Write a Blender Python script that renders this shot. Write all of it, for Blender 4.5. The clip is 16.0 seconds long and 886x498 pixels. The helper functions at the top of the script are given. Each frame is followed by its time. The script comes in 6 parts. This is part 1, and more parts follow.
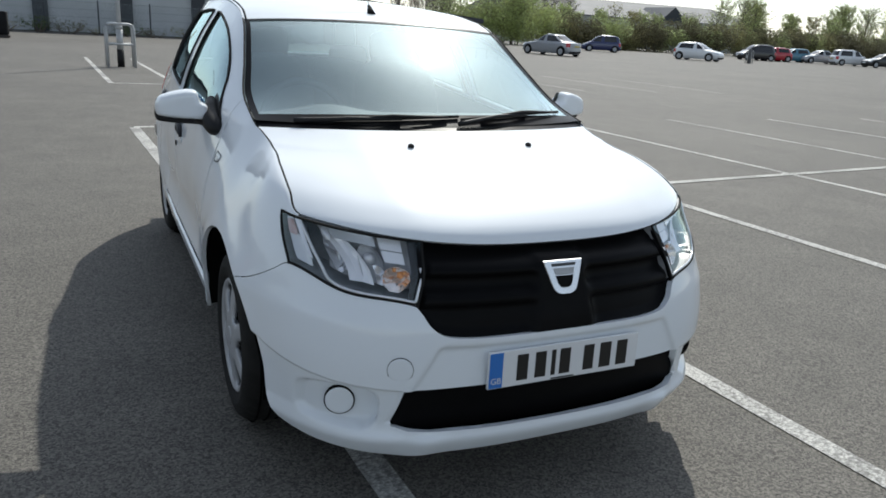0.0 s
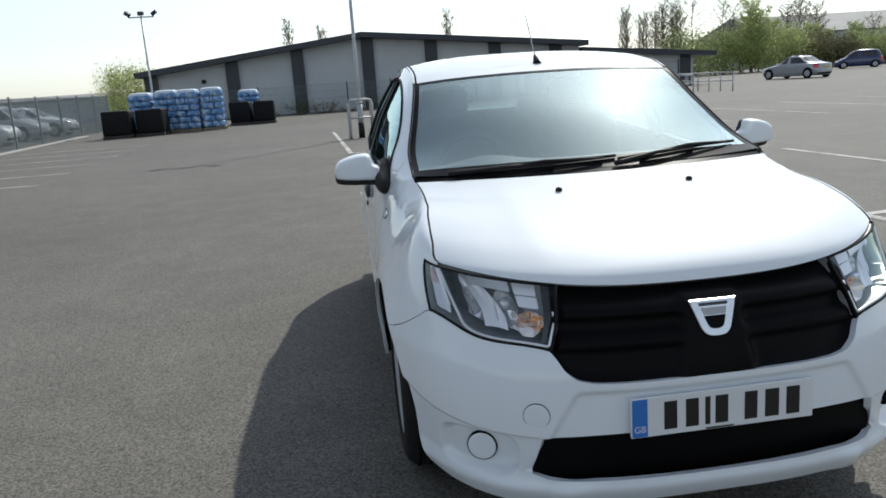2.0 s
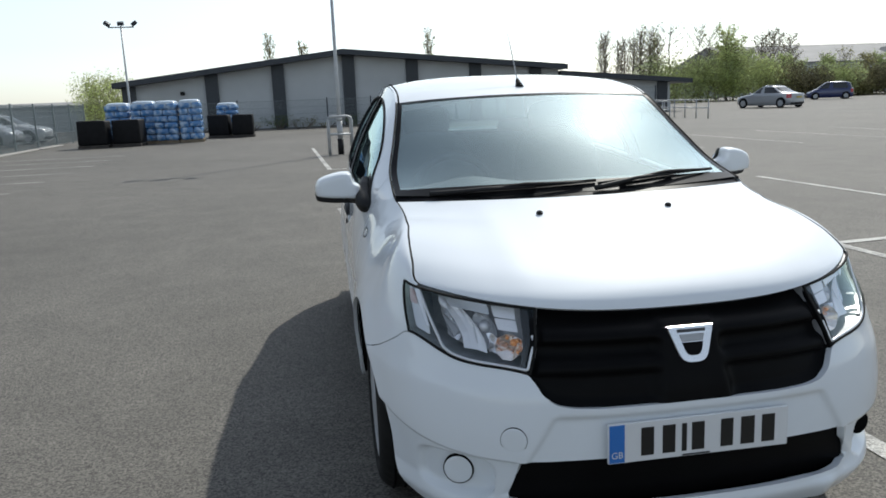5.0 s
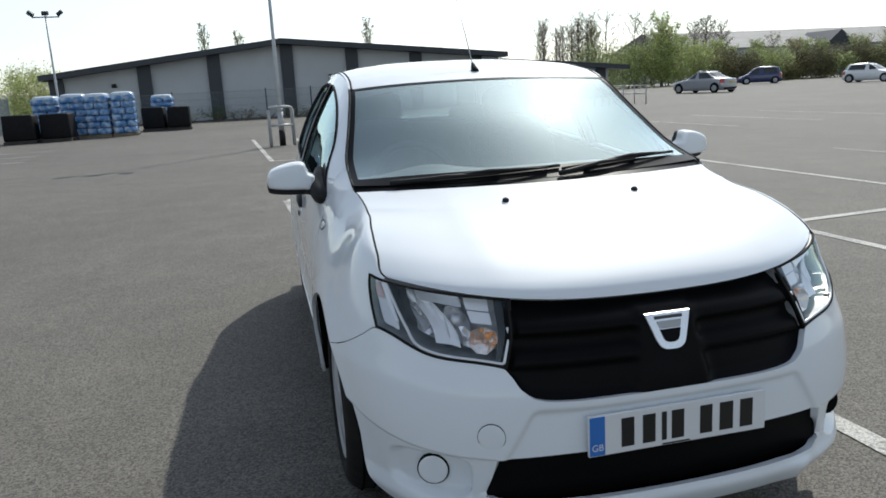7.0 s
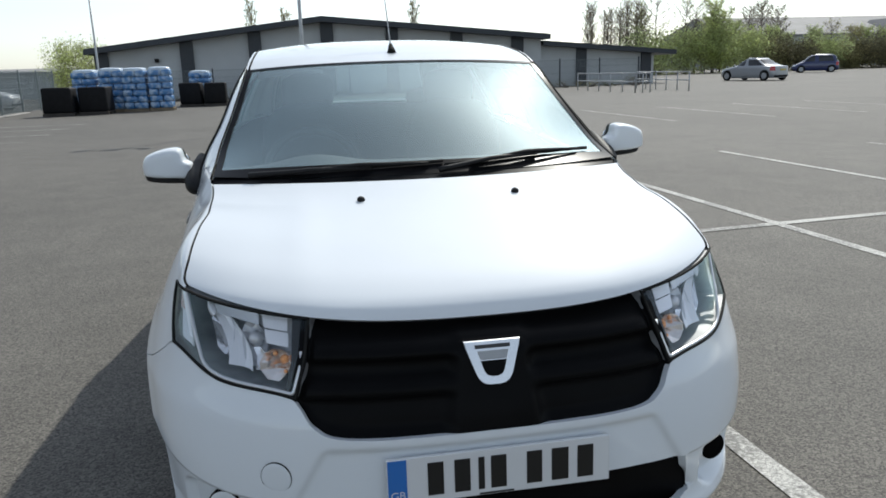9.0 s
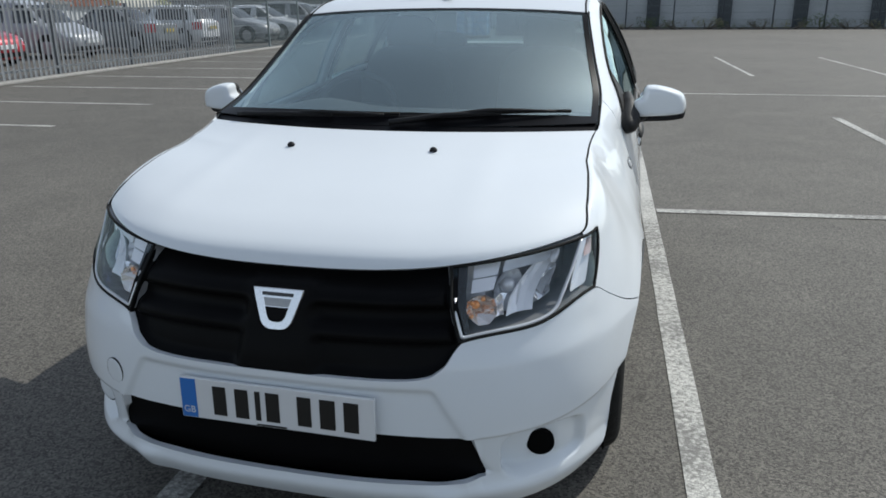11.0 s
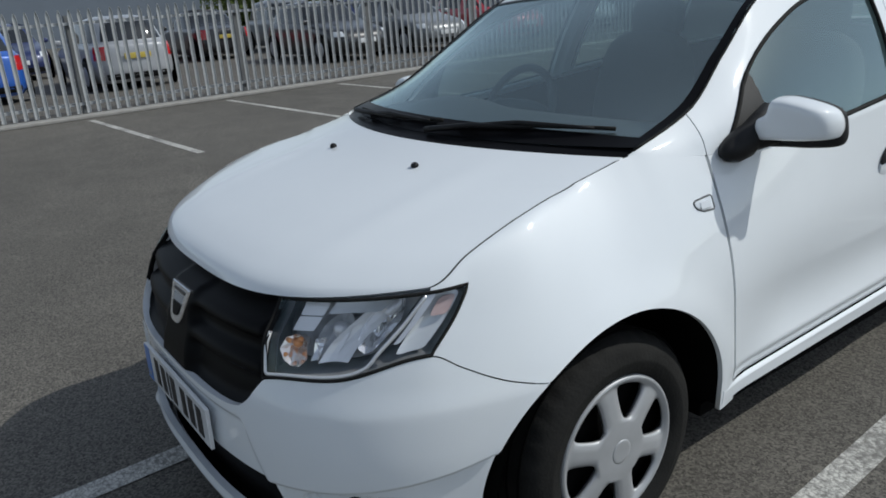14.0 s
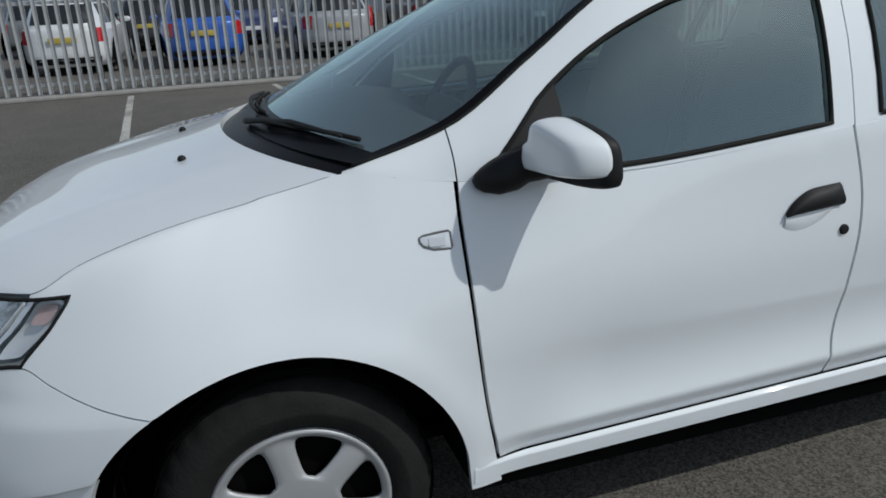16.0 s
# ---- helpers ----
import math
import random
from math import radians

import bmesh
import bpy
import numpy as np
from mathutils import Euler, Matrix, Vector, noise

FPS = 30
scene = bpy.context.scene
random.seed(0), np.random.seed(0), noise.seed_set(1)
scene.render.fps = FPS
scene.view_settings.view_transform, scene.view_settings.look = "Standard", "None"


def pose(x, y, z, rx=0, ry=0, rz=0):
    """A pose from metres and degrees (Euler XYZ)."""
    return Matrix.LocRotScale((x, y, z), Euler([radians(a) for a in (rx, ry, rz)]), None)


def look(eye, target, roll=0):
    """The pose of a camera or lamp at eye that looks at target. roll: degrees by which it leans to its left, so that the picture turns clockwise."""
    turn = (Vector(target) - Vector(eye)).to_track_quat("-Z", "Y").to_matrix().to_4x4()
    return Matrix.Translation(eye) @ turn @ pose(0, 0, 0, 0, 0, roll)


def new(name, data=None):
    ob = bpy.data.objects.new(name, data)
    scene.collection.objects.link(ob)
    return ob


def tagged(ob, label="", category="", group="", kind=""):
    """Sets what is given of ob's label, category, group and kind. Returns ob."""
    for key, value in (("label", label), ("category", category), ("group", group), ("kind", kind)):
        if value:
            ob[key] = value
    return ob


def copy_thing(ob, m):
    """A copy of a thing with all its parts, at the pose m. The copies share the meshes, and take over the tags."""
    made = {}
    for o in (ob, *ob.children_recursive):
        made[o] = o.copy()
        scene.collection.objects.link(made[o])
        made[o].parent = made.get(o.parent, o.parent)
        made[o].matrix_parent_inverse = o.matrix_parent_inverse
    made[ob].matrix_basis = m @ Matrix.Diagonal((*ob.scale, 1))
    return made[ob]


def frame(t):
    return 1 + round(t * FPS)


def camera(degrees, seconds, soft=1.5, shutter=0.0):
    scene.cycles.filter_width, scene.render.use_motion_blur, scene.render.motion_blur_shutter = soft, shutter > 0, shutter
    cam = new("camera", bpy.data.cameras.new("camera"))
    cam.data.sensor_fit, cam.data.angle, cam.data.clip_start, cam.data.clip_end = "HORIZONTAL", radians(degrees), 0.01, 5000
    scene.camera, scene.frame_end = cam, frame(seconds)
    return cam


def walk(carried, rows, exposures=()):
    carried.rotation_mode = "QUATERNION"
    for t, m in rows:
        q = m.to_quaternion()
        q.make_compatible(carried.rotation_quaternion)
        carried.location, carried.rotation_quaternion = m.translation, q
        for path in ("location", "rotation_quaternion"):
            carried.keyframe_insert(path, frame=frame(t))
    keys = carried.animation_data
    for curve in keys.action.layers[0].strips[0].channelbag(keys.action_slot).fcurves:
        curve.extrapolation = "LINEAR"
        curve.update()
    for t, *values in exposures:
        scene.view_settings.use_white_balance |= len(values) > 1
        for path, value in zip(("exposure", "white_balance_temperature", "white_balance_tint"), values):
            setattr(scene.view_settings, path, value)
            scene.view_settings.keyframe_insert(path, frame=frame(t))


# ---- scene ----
cam = camera(61.0, 16.0, soft=1.7)
PATH = [
    (0, (-1.235, -2.508, 1.377), (-0.397, -0.781, 0.815), 3.4),
    (0.5, (-1.145, -2.499, 1.368), (-0.457, -0.72, 0.768), 1.7),
    (1, (-1.018, -2.6, 1.368), (-0.656, -0.733, 0.749), -0.7),
    (1.5, (-0.953, -2.627, 1.371), (-0.678, -0.714, 0.856), -1.9),
    (2, (-0.956, -2.609, 1.371), (-0.711, -0.672, 0.936), -3.9),
    (2.5, (-0.949, -2.611, 1.372), (-0.607, -0.682, 0.967), -3.3),
    (3, (-0.958, -2.609, 1.373), (-0.573, -0.688, 0.977), -3.6),
    (3.5, (-0.966, -2.61, 1.377), (-0.626, -0.679, 0.984), -3.5),
    (4, (-0.967, -2.598, 1.381), (-0.653, -0.665, 0.975), -3.6),
    (6.3, (-0.968, -2.602, 1.373), (-0.652, -0.662, 1.005), -0.4),
    (6.5, (-0.981, -2.571, 1.383), (-0.653, -0.634, 1.009), -1.2),
    (7, (-1.014, -2.492, 1.365), (-0.561, -0.591, 0.941), -2.9),
    (7.5, (-1.018, -2.43, 1.336), (-0.417, -0.597, 0.807), -3.1),
    (8, (-0.895, -2.376, 1.339), (-0.46, -0.507, 0.776), -2.3),
    (8.5, (-0.635, -2.383, 1.363), (-0.411, -0.459, 0.867), -1.1),
    (9, (-0.382, -2.336, 1.351), (-0.045, -0.421, 0.885), -1.7),
    (9.5, (-0.113, -2.274, 1.337), (0.286, -0.436, 0.658), 1.0),
    (10, (0.174, -2.331, 1.357), (0.22, -0.446, 0.69), -0.8),
    (10.2, (0.311, -2.351, 1.384), (0.266, -0.456, 0.746), 0.1),
    (12.3, (1.401, -2.024, 1.409), (0.376, -0.406, 0.834), -4.6),
    (12.5, (1.463, -1.937, 1.379), (0.481, -0.288, 0.815), -2.0),
    (13, (1.595, -1.71, 1.354), (0.726, -0.078, 0.59), 0.4),
    (13.5, (1.721, -1.52, 1.354), (0.408, -0.192, 0.637), -3.4),
    (14, (1.918, -1.264, 1.426), (0.366, -0.178, 0.783), -4.2),
    (14.5, (2.005, -0.946, 1.369), (0.496, 0.241, 0.809), -2.5),
    (15, (2.08, -0.638, 1.384), (0.634, 0.586, 0.744), -1.0),
    (15.5, (2.203, -0.329, 1.395), (0.419, 0.313, 0.76), -0.6),
    (16, (2.222, -0.088, 1.373), (0.418, 0.469, 0.713), -2.5),
]
walk(cam, [(t, look(eye, target, roll)) for t, eye, target, roll in PATH],
     exposures=[(0, 0.0, 6500, 5), (9, 0.0, 6500, 5), (10, -0.12, 6400, 5), (12.5, -0.22, 6400, 5), (13, -0.27, 6450, 5), (13.5, -0.46, 6350, 5), (14.5, -0.68, 6300, 5), (16, -0.82, 6300, 5)])

# ---- light ----
SUN_WAY = Vector((-0.60, -0.82, -1.0))
world = bpy.data.worlds.new("sky")
scene.world = world
world.use_nodes = True
wn, wl = world.node_tree.nodes, world.node_tree.links
sky = wn.new("ShaderNodeTexSky")
sky.sky_type, sky.sun_disc = "NISHITA", False
sky.sun_elevation, sky.sun_rotation = radians(44.6), radians(37.5)
sky.air_density, sky.dust_density, sky.ozone_density = 1.0, 0.8, 1.5
wn["Background"].inputs["Strength"].default_value = 0.14
haze = wn.new("ShaderNodeHueSaturation")
haze.inputs["Saturation"].default_value, haze.inputs["Value"].default_value = 0.48, 1.17
cool = wn.new("ShaderNodeMixRGB")
cool.blend_type, cool.inputs[0].default_value, cool.inputs[2].default_value = "MULTIPLY", 1.0, (0.98, 1.0, 1.05, 1)
wl.new(sky.outputs[0], haze.inputs["Color"]), wl.new(haze.outputs[0], cool.inputs[1]), wl.new(cool.outputs[0], wn["Background"].inputs["Color"])
sun = new("sun", bpy.data.lights.new("sun", "SUN"))
sun.data.energy, sun.data.angle, sun.data.color = 3.8, radians(0.6), (1.0, 0.96, 0.91)
sun.matrix_world = look((0, 0, 30), Vector((0, 0, 30)) + SUN_WAY)


# ---- materials ----
def material(name, colour, rough=0.6, metal=0.0, vary=0.0, scale=6.0, bump=0.0, bump_scale=60.0, coat=0.0, fine=0.0, spec=0.5,
             random_tint=0.0, emit=None):
    """Principled material: base colour varied at a broad scale and at a fine one, with a fine relief."""
    m = bpy.data.materials.new(name)
    m.use_nodes = True
    n, l = m.node_tree.nodes, m.node_tree.links
    p = n["Principled BSDF"]
    p.inputs["Roughness"].default_value, p.inputs["Metallic"].default_value = rough, metal
    p.inputs["Coat Weight"].default_value, p.inputs["Coat Roughness"].default_value = coat, 0.03
    p.inputs["Specular IOR Level"].default_value = spec
    p.inputs["Base Color"].default_value = (*colour, 1)
    m.diffuse_color = (*colour, 1)
    if emit:
        p.inputs["Emission Color"].default_value, p.inputs["Emission Strength"].default_value = (*emit[0], 1), emit[1]
    co = n.new("ShaderNodeTexCoord").outputs["Object"]

    def grain(s, detail=4.0):
        t = n.new("ShaderNodeTexNoise")
        t.inputs["Scale"].default_value, t.inputs["Detail"].default_value = s, detail
        l.new(co, t.inputs["Vector"])
        return t.outputs["Fac"]

    def scaled(value, low, high):
        r = n.new("ShaderNodeMapRange")
        r.inputs["From Min"].default_value, r.inputs["From Max"].default_value = 0.3, 0.7
        r.inputs["To Min"].default_value, r.inputs["To Max"].default_value = low, high
        l.new(value, r.inputs["Value"])
        return r.outputs["Result"]

    last = None
    for amount, s in ((vary, scale), (fine, bump_scale)):
        if amount:
            f = scaled(grain(s), 1 - amount, 1 + amount)
            if last:
                mul = n.new("ShaderNodeMath")
                mul.operation = "MULTIPLY"
                l.new(last, mul.inputs[0]), l.new(f, mul.inputs[1])
                f = mul.outputs[0]
            last = f
    if random_tint:
        info = n.new("ShaderNodeObjectInfo").outputs["Random"]
        r = n.new("ShaderNodeMapRange")
        r.inputs["To Min"].default_value, r.inputs["To Max"].default_value = 1 - random_tint, 1 + random_tint
        l.new(info, r.inputs["Value"])
        f = r.outputs["Result"]
        if last:
            mul = n.new("ShaderNodeMath")
            mul.operation = "MULTIPLY"
            l.new(last, mul.inputs[0]), l.new(f, mul.inputs[1])
            f = mul.outputs[0]
        last = f
    if last:
        v = n.new("ShaderNodeVectorMath")
        v.operation = "SCALE"
        v.inputs[0].default_value = colour
        l.new(last, v.inputs["Scale"])
        l.new(v.outputs[0], p.inputs["Base Color"])
    if bump:
        b = n.new("ShaderNodeBump")
        b.inputs["Strength"].default_value, b.inputs["Distance"].default_value = bump, 0.01
        l.new(grain(bump_scale, 6.0), b.inputs["Height"])
        l.new(b.outputs[0], p.inputs["Normal"])
    return m


def glass(name, tint, dust=0.0, face_on=0.06, smears=()):
    """Window glass: mostly clear with a tint, a mirror gloss that grows at a grazing angle, and a thin film of dust."""
    m = bpy.data.materials.new(name)
    m.use_nodes = True
    n, l = m.node_tree.nodes, m.node_tree.links
    clear, gloss, mix, facing, power, share = (n.new("ShaderNode" + k) for k in ("BsdfTransparent", "BsdfGlossy", "MixShader", "LayerWeight", "Math", "MapRange"))
    clear.inputs["Color"].default_value = (*tint, 1)
    gloss.inputs["Roughness"].default_value, gloss.inputs["Color"].default_value = 0.0, (0.74, 0.93, 0.96, 1)
    facing.inputs["Blend"].default_value = 0.5
    power.operation, power.inputs[1].default_value = "POWER", 3.6
    share.inputs["To Min"].default_value, share.inputs["To Max"].default_value = face_on, 1.0
    l.new(facing.outputs["Facing"], power.inputs[0]), l.new(power.outputs[0], share.inputs["Value"])
    shine = gloss.outputs[0]
    for rough, amount in smears:
        wide, blend = n.new("ShaderNodeBsdfGlossy"), n.new("ShaderNodeMixShader")
        wide.inputs["Roughness"].default_value, blend.inputs[0].default_value = rough, amount
        wide.inputs["Color"].default_value = (0.86, 0.96, 1.0, 1)
        l.new(shine, blend.inputs[1]), l.new(wide.outputs[0], blend.inputs[2])
        shine = blend.outputs[0]
    body = clear.outputs[0]
    if dust:
        front, t, r = (n.new("ShaderNode" + k) for k in ("BsdfDiffuse", "TexNoise", "MapRange"))
        film2 = n.new("ShaderNodeMixShader")
        front.inputs["Color"].default_value = (0.34, 0.42, 0.44, 1)
        t.inputs["Scale"].default_value, t.inputs["Detail"].default_value = 2.5, 5.0
        l.new(n.new("ShaderNodeTexCoord").outputs["Object"], t.inputs["Vector"])
        l.new(t.outputs["Fac"], r.inputs["Value"])
        for key, value in (("From Min", 0.3), ("From Max", 0.7), ("To Min", dust * 0.7), ("To Max", dust * 1.3)):
            r.inputs[key].default_value = value
        l.new(r.outputs["Result"], film2.inputs[0]), l.new(clear.outputs[0], film2.inputs[1]), l.new(front.outputs[0], film2.inputs[2])
        body = film2.outputs[0]
    l.new(share.outputs["Result"], mix.inputs[0]), l.new(body, mix.inputs[1]), l.new(shine, mix.inputs[2])
    l.new(mix.outputs[0], n["Material Output"].inputs["Surface"])
    return m


def foliage(name, colour):
    """Thin leaves that let some light through, each clump a little different."""
    m = material(name, colour, rough=0.7, vary=0.35, scale=1.2)
    n, l = m.node_tree.nodes, m.node_tree.links
    p, through_leaf, mix, geo, hsv = n["Principled BSDF"], *(n.new("ShaderNode" + k) for k in ("BsdfTranslucent", "MixShader", "NewGeometry", "HueSaturation"))
    r = n.new("ShaderNodeMapRange")
    r.inputs["To Min"].default_value, r.inputs["To Max"].default_value = 0.6, 1.45
    l.new(geo.outputs["Random Per Island"], r.inputs["Value"]), l.new(r.outputs["Result"], hsv.inputs["Value"])
    source = p.inputs["Base Color"].links[0].from_socket
    l.new(source, hsv.inputs["Color"])
    l.new(hsv.outputs[0], p.inputs["Base Color"]), l.new(hsv.outputs[0], through_leaf.inputs["Color"])
    mix.inputs[0].default_value = 0.7
    l.new(p.outputs[0], mix.inputs[1]), l.new(through_leaf.outputs[0], mix.inputs[2]), l.new(mix.outputs[0], n["Material Output"].inputs["Surface"])
    return m


def asphalt():
    """Worn grey asphalt: pale stone chips in dark binder, broad stains and faint tyre-worn patches."""
    m = material("asphalt", (0.109, 0.107, 0.103), rough=0.8, bump=0.4, bump_scale=210.0, spec=0.42)
    n, l = m.node_tree.nodes, m.node_tree.links
    p = n["Principled BSDF"]
    co = n.new("ShaderNodeTexCoord").outputs["Object"]

    def tex(s, detail, low, high, to0, to1):
        t, r = n.new("ShaderNodeTexNoise"), n.new("ShaderNodeMapRange")
        t.inputs["Scale"].default_value, t.inputs["Detail"].default_value = s, detail
        l.new(co, t.inputs["Vector"]), l.new(t.outputs["Fac"], r.inputs["Value"])
        for key, value in (("From Min", low), ("From Max", high), ("To Min", to0), ("To Max", to1)):
            r.inputs[key].default_value = value
        return r.outputs["Result"]

    def times(a, b):
        k = n.new("ShaderNodeMath")
        k.operation = "MULTIPLY"
        l.new(a, k.inputs[0]), l.new(b, k.inputs[1])
        return k.outputs[0]

    chips = n.new("ShaderNodeTexVoronoi")
    chips.inputs["Scale"].default_value = 150.0
    l.new(co, chips.inputs["Vector"])
    sep = n.new("ShaderNodeSeparateColor")
    l.new(chips.outputs["Color"], sep.inputs[0])
    pick = n.new("ShaderNodeMapRange")
    for key, value in (("From Min", 0.0), ("From Max", 1.0), ("To Min", 0.42), ("To Max", 1.68)):
        pick.inputs[key].default_value = value
    l.new(sep.outputs[0], pick.inputs["Value"])
    f = times(times(times(tex(0.25, 5, 0.3, 0.7, 0.86, 1.12), tex(2.2, 6, 0.3, 0.7, 0.88, 1.1)), tex(38, 3, 0.3, 0.7, 0.94, 1.06)), pick.outputs[0])
    v = n.new("ShaderNodeVectorMath")
    v.operation = "SCALE"
    v.inputs[0].default_value = (0.108, 0.100, 0.087)
    l.new(f, v.inputs["Scale"]), l.new(v.outputs[0], p.inputs["Base Color"])
    return m


def road_paint():
    """Worn white line paint: chipped and rubbed through to the asphalt."""
    m = material("road_paint", (0.55, 0.54, 0.5), rough=0.8, bump=0.5, bump_scale=150.0)
    n, l = m.node_tree.nodes, m.node_tree.links
    p = n["Principled BSDF"]
    co = n.new("ShaderNodeTexCoord").outputs["Object"]
    t, t2, mix, add = (n.new("ShaderNode" + k) for k in ("TexNoise", "TexNoise", "MixRGB", "Math"))
    t.inputs["Scale"].default_value, t.inputs["Detail"].default_value = 45.0, 8.0
    t2.inputs["Scale"].default_value, t2.inputs["Detail"].default_value = 1.7, 3.0
    add.inputs[1].default_value = 1.0
    r = n.new("ShaderNodeMapRange")
    for key, value in (("From Min", 0.94), ("From Max", 1.16)):
        r.inputs[key].default_value = value
    add.operation = "ADD"
    l.new(co, t.inputs["Vector"]), l.new(co, t2.inputs["Vector"])
    l.new(t.outputs["Fac"], add.inputs[0]), l.new(t2.outputs["Fac"], add.inputs[1]), l.new(add.outputs[0], r.inputs["Value"])
    mix.inputs[1].default_value, mix.inputs[2].default_value = (0.60, 0.59, 0.55, 1), (0.24, 0.235, 0.22, 1)
    l.new(r.outputs["Result"], mix.inputs[0])
    # crazed paint: fine cracks that run between small uneven plates
    warp, cells, gap, crack = (n.new("ShaderNode" + k) for k in ("VectorMath", "TexVoronoi", "MapRange", "MixRGB"))
    warp.operation = "MULTIPLY_ADD"
    warp.inputs[1].default_value = (0.06, 0.06, 0.0)
    squeeze = n.new("ShaderNodeVectorMath")
    squeeze.operation, squeeze.inputs[1].default_value = "MULTIPLY", (1.0, 1.9, 1.0)
    l.new(co, squeeze.inputs[0])
    l.new(t.outputs["Color"], warp.inputs[0]), l.new(squeeze.outputs[0], warp.inputs[2])
    cells.feature, cells.inputs["Scale"].default_value = "DISTANCE_TO_EDGE", 42.0
    l.new(warp.outputs[0], cells.inputs["Vector"]), l.new(cells.outputs["Distance"], gap.inputs["Value"])
    for key, value in (("From Min", 0.02), ("From Max", 0.16), ("To Min", 0.62), ("To Max", 0.0)):
        gap.inputs[key].default_value = value
    crack.inputs[2].default_value = (0.13, 0.125, 0.115, 1)
    l.new(gap.outputs["Result"], crack.inputs[0]), l.new(mix.outputs[0], crack.inputs[1]), l.new(crack.outputs[0], p.inputs["Base Color"])
    return m


ASPHALT, LINE = asphalt(), road_paint()
PAINT = material("white_car_paint", (0.765, 0.80, 0.83), rough=0.5, coat=1.0, vary=0.015, scale=3.0, spec=0.15)
BLACK = material("black_textured_plastic", (0.012, 0.012, 0.013), rough=0.55, vary=0.2, scale=12, bump=0.10, bump_scale=300, spec=0.25)
GRILLE = material("satin_black_grille", (0.004, 0.004, 0.0044), rough=0.42, vary=0.2, scale=8, spec=0.07)
# DARK is near-black, so deep shade in hollows and gaps is painted in
DARK = material("hollow_shade_black", (0.004, 0.004, 0.004), rough=1.0, vary=0.2, spec=0.05)
RUBBER = material("black_rubber", (0.014, 0.0138, 0.013), rough=0.8, vary=0.25, scale=14, bump=0.2, bump_scale=120, spec=0.2)
CHROME = material("chrome", (0.78, 0.79, 0.81), rough=0.26, metal=1.0, vary=0.03)
SILVER = material("silver_wheel_paint", (0.41, 0.42, 0.435), rough=0.5, metal=0.35, vary=0.08, scale=9, coat=0.1)
STEEL = material("galvanised_steel", (0.42, 0.43, 0.435), rough=0.5, metal=0.3, vary=0.12, scale=5, random_tint=0.08)
GLASS = glass("car_glass", (0.52, 0.62, 0.585), 0.0, 0.17)
SCREEN = glass("dusty_windscreen_glass", (0.66, 0.80, 0.82), 0.045, 0.21, ((0.42, 0.06), (0.62, 0.17)))
FRIT = material("black_glass_print", (0.006, 0.006, 0.007), rough=0.3, spec=0.06, vary=0.1)
LENS = glass("clear_lens", (0.97, 0.97, 0.98), 0.0, 0.03)
AMBER = material("orange_bulb", (0.9, 0.38, 0.12), rough=0.12, coat=0.8, metal=0.5)
RED = material("red_lens", (0.45, 0.01, 0.012), rough=0.15, coat=0.6)
SMOKE = material("dark_lamp_housing", (0.016, 0.017, 0.019), rough=0.35, vary=0.15, coat=0.3)
SEAT = material("dark_grey_seat_cloth", (0.03, 0.031, 0.034), rough=0.95, vary=0.2)
DASH = material("charcoal_dashboard_plastic", (0.035, 0.036, 0.038), rough=0.6, vary=0.12)
CLAD = material("light_grey_cladding", (0.504, 0.521, 0.529), rough=0.55, vary=0.06, scale=0.6)
NAVY = material("dark_navy_steel", (0.028, 0.034, 0.044), rough=0.45, vary=0.1)
ROOFING = material("pale_grey_roofing", (0.25, 0.245, 0.24), rough=0.8, vary=0.1, scale=0.4)
BARK = material("grey_brown_bark", (0.17, 0.145, 0.12), rough=0.95, vary=0.3, scale=3)
LEAF = foliage("spring_green_leaves", (0.48, 0.53, 0.27))
OLIVE = foliage("olive_brown_leaves", (0.38, 0.36, 0.19))
BRIGHT = foliage("fresh_yellow_green_leaves", (0.53, 0.58, 0.26))
MOSSY = foliage("dense_mid_green_leaves", (0.13, 0.17, 0.055))
# dark grey steel; on the fence posts it carries their shade
DARK_STEEL = material("dark_steel_and_post_shade", (0.13, 0.135, 0.14), rough=0.7, vary=0.2, scale=4)
HEDGE = foliage("dark_hedge_leaves", (0.20, 0.19, 0.11))


# ---- mesh helpers ----
def part(name, bm, mat, parent=None, label="", smooth=True):
    """Links a bmesh as one mesh object, under a thing or a part."""
    me = bpy.data.meshes.new(name)
    for f in bm.faces:
        f.smooth = smooth
    bm.to_mesh(me)
    bm.free()
    me.materials.append(mat)
    ob = new(name, me)
    if parent:
        ob.parent = parent
    return tagged(ob, label)


def thing(name, label, category, group="", m=None, kind=""):
    ob = new(name)
    if m is not None:
        ob.matrix_world = m
    return tagged(ob, label, category, group, kind)


def box(bm, x0, x1, y0, y1, z0, z1, bevel=0.0, m=None):
    r = bmesh.ops.create_cube(bm, size=1.0)["verts"]
    for v in r:
        v.co = Vector(((x0 + x1) / 2 + v.co.x * (x1 - x0), (y0 + y1) / 2 + v.co.y * (y1 - y0), (z0 + z1) / 2 + v.co.z * (z1 - z0)))
    if bevel:
        es = list({e for v in r for e in v.link_edges})
        out = bmesh.ops.bevel(bm, geom=es, offset=bevel, segments=2, affect="EDGES", profile=0.6)
        r = list({v for f in out["faces"] for v in f.verts} | {v for v in r if v.is_valid})
    if m is not None:
        bmesh.ops.transform(bm, matrix=m, verts=r)
    return bm


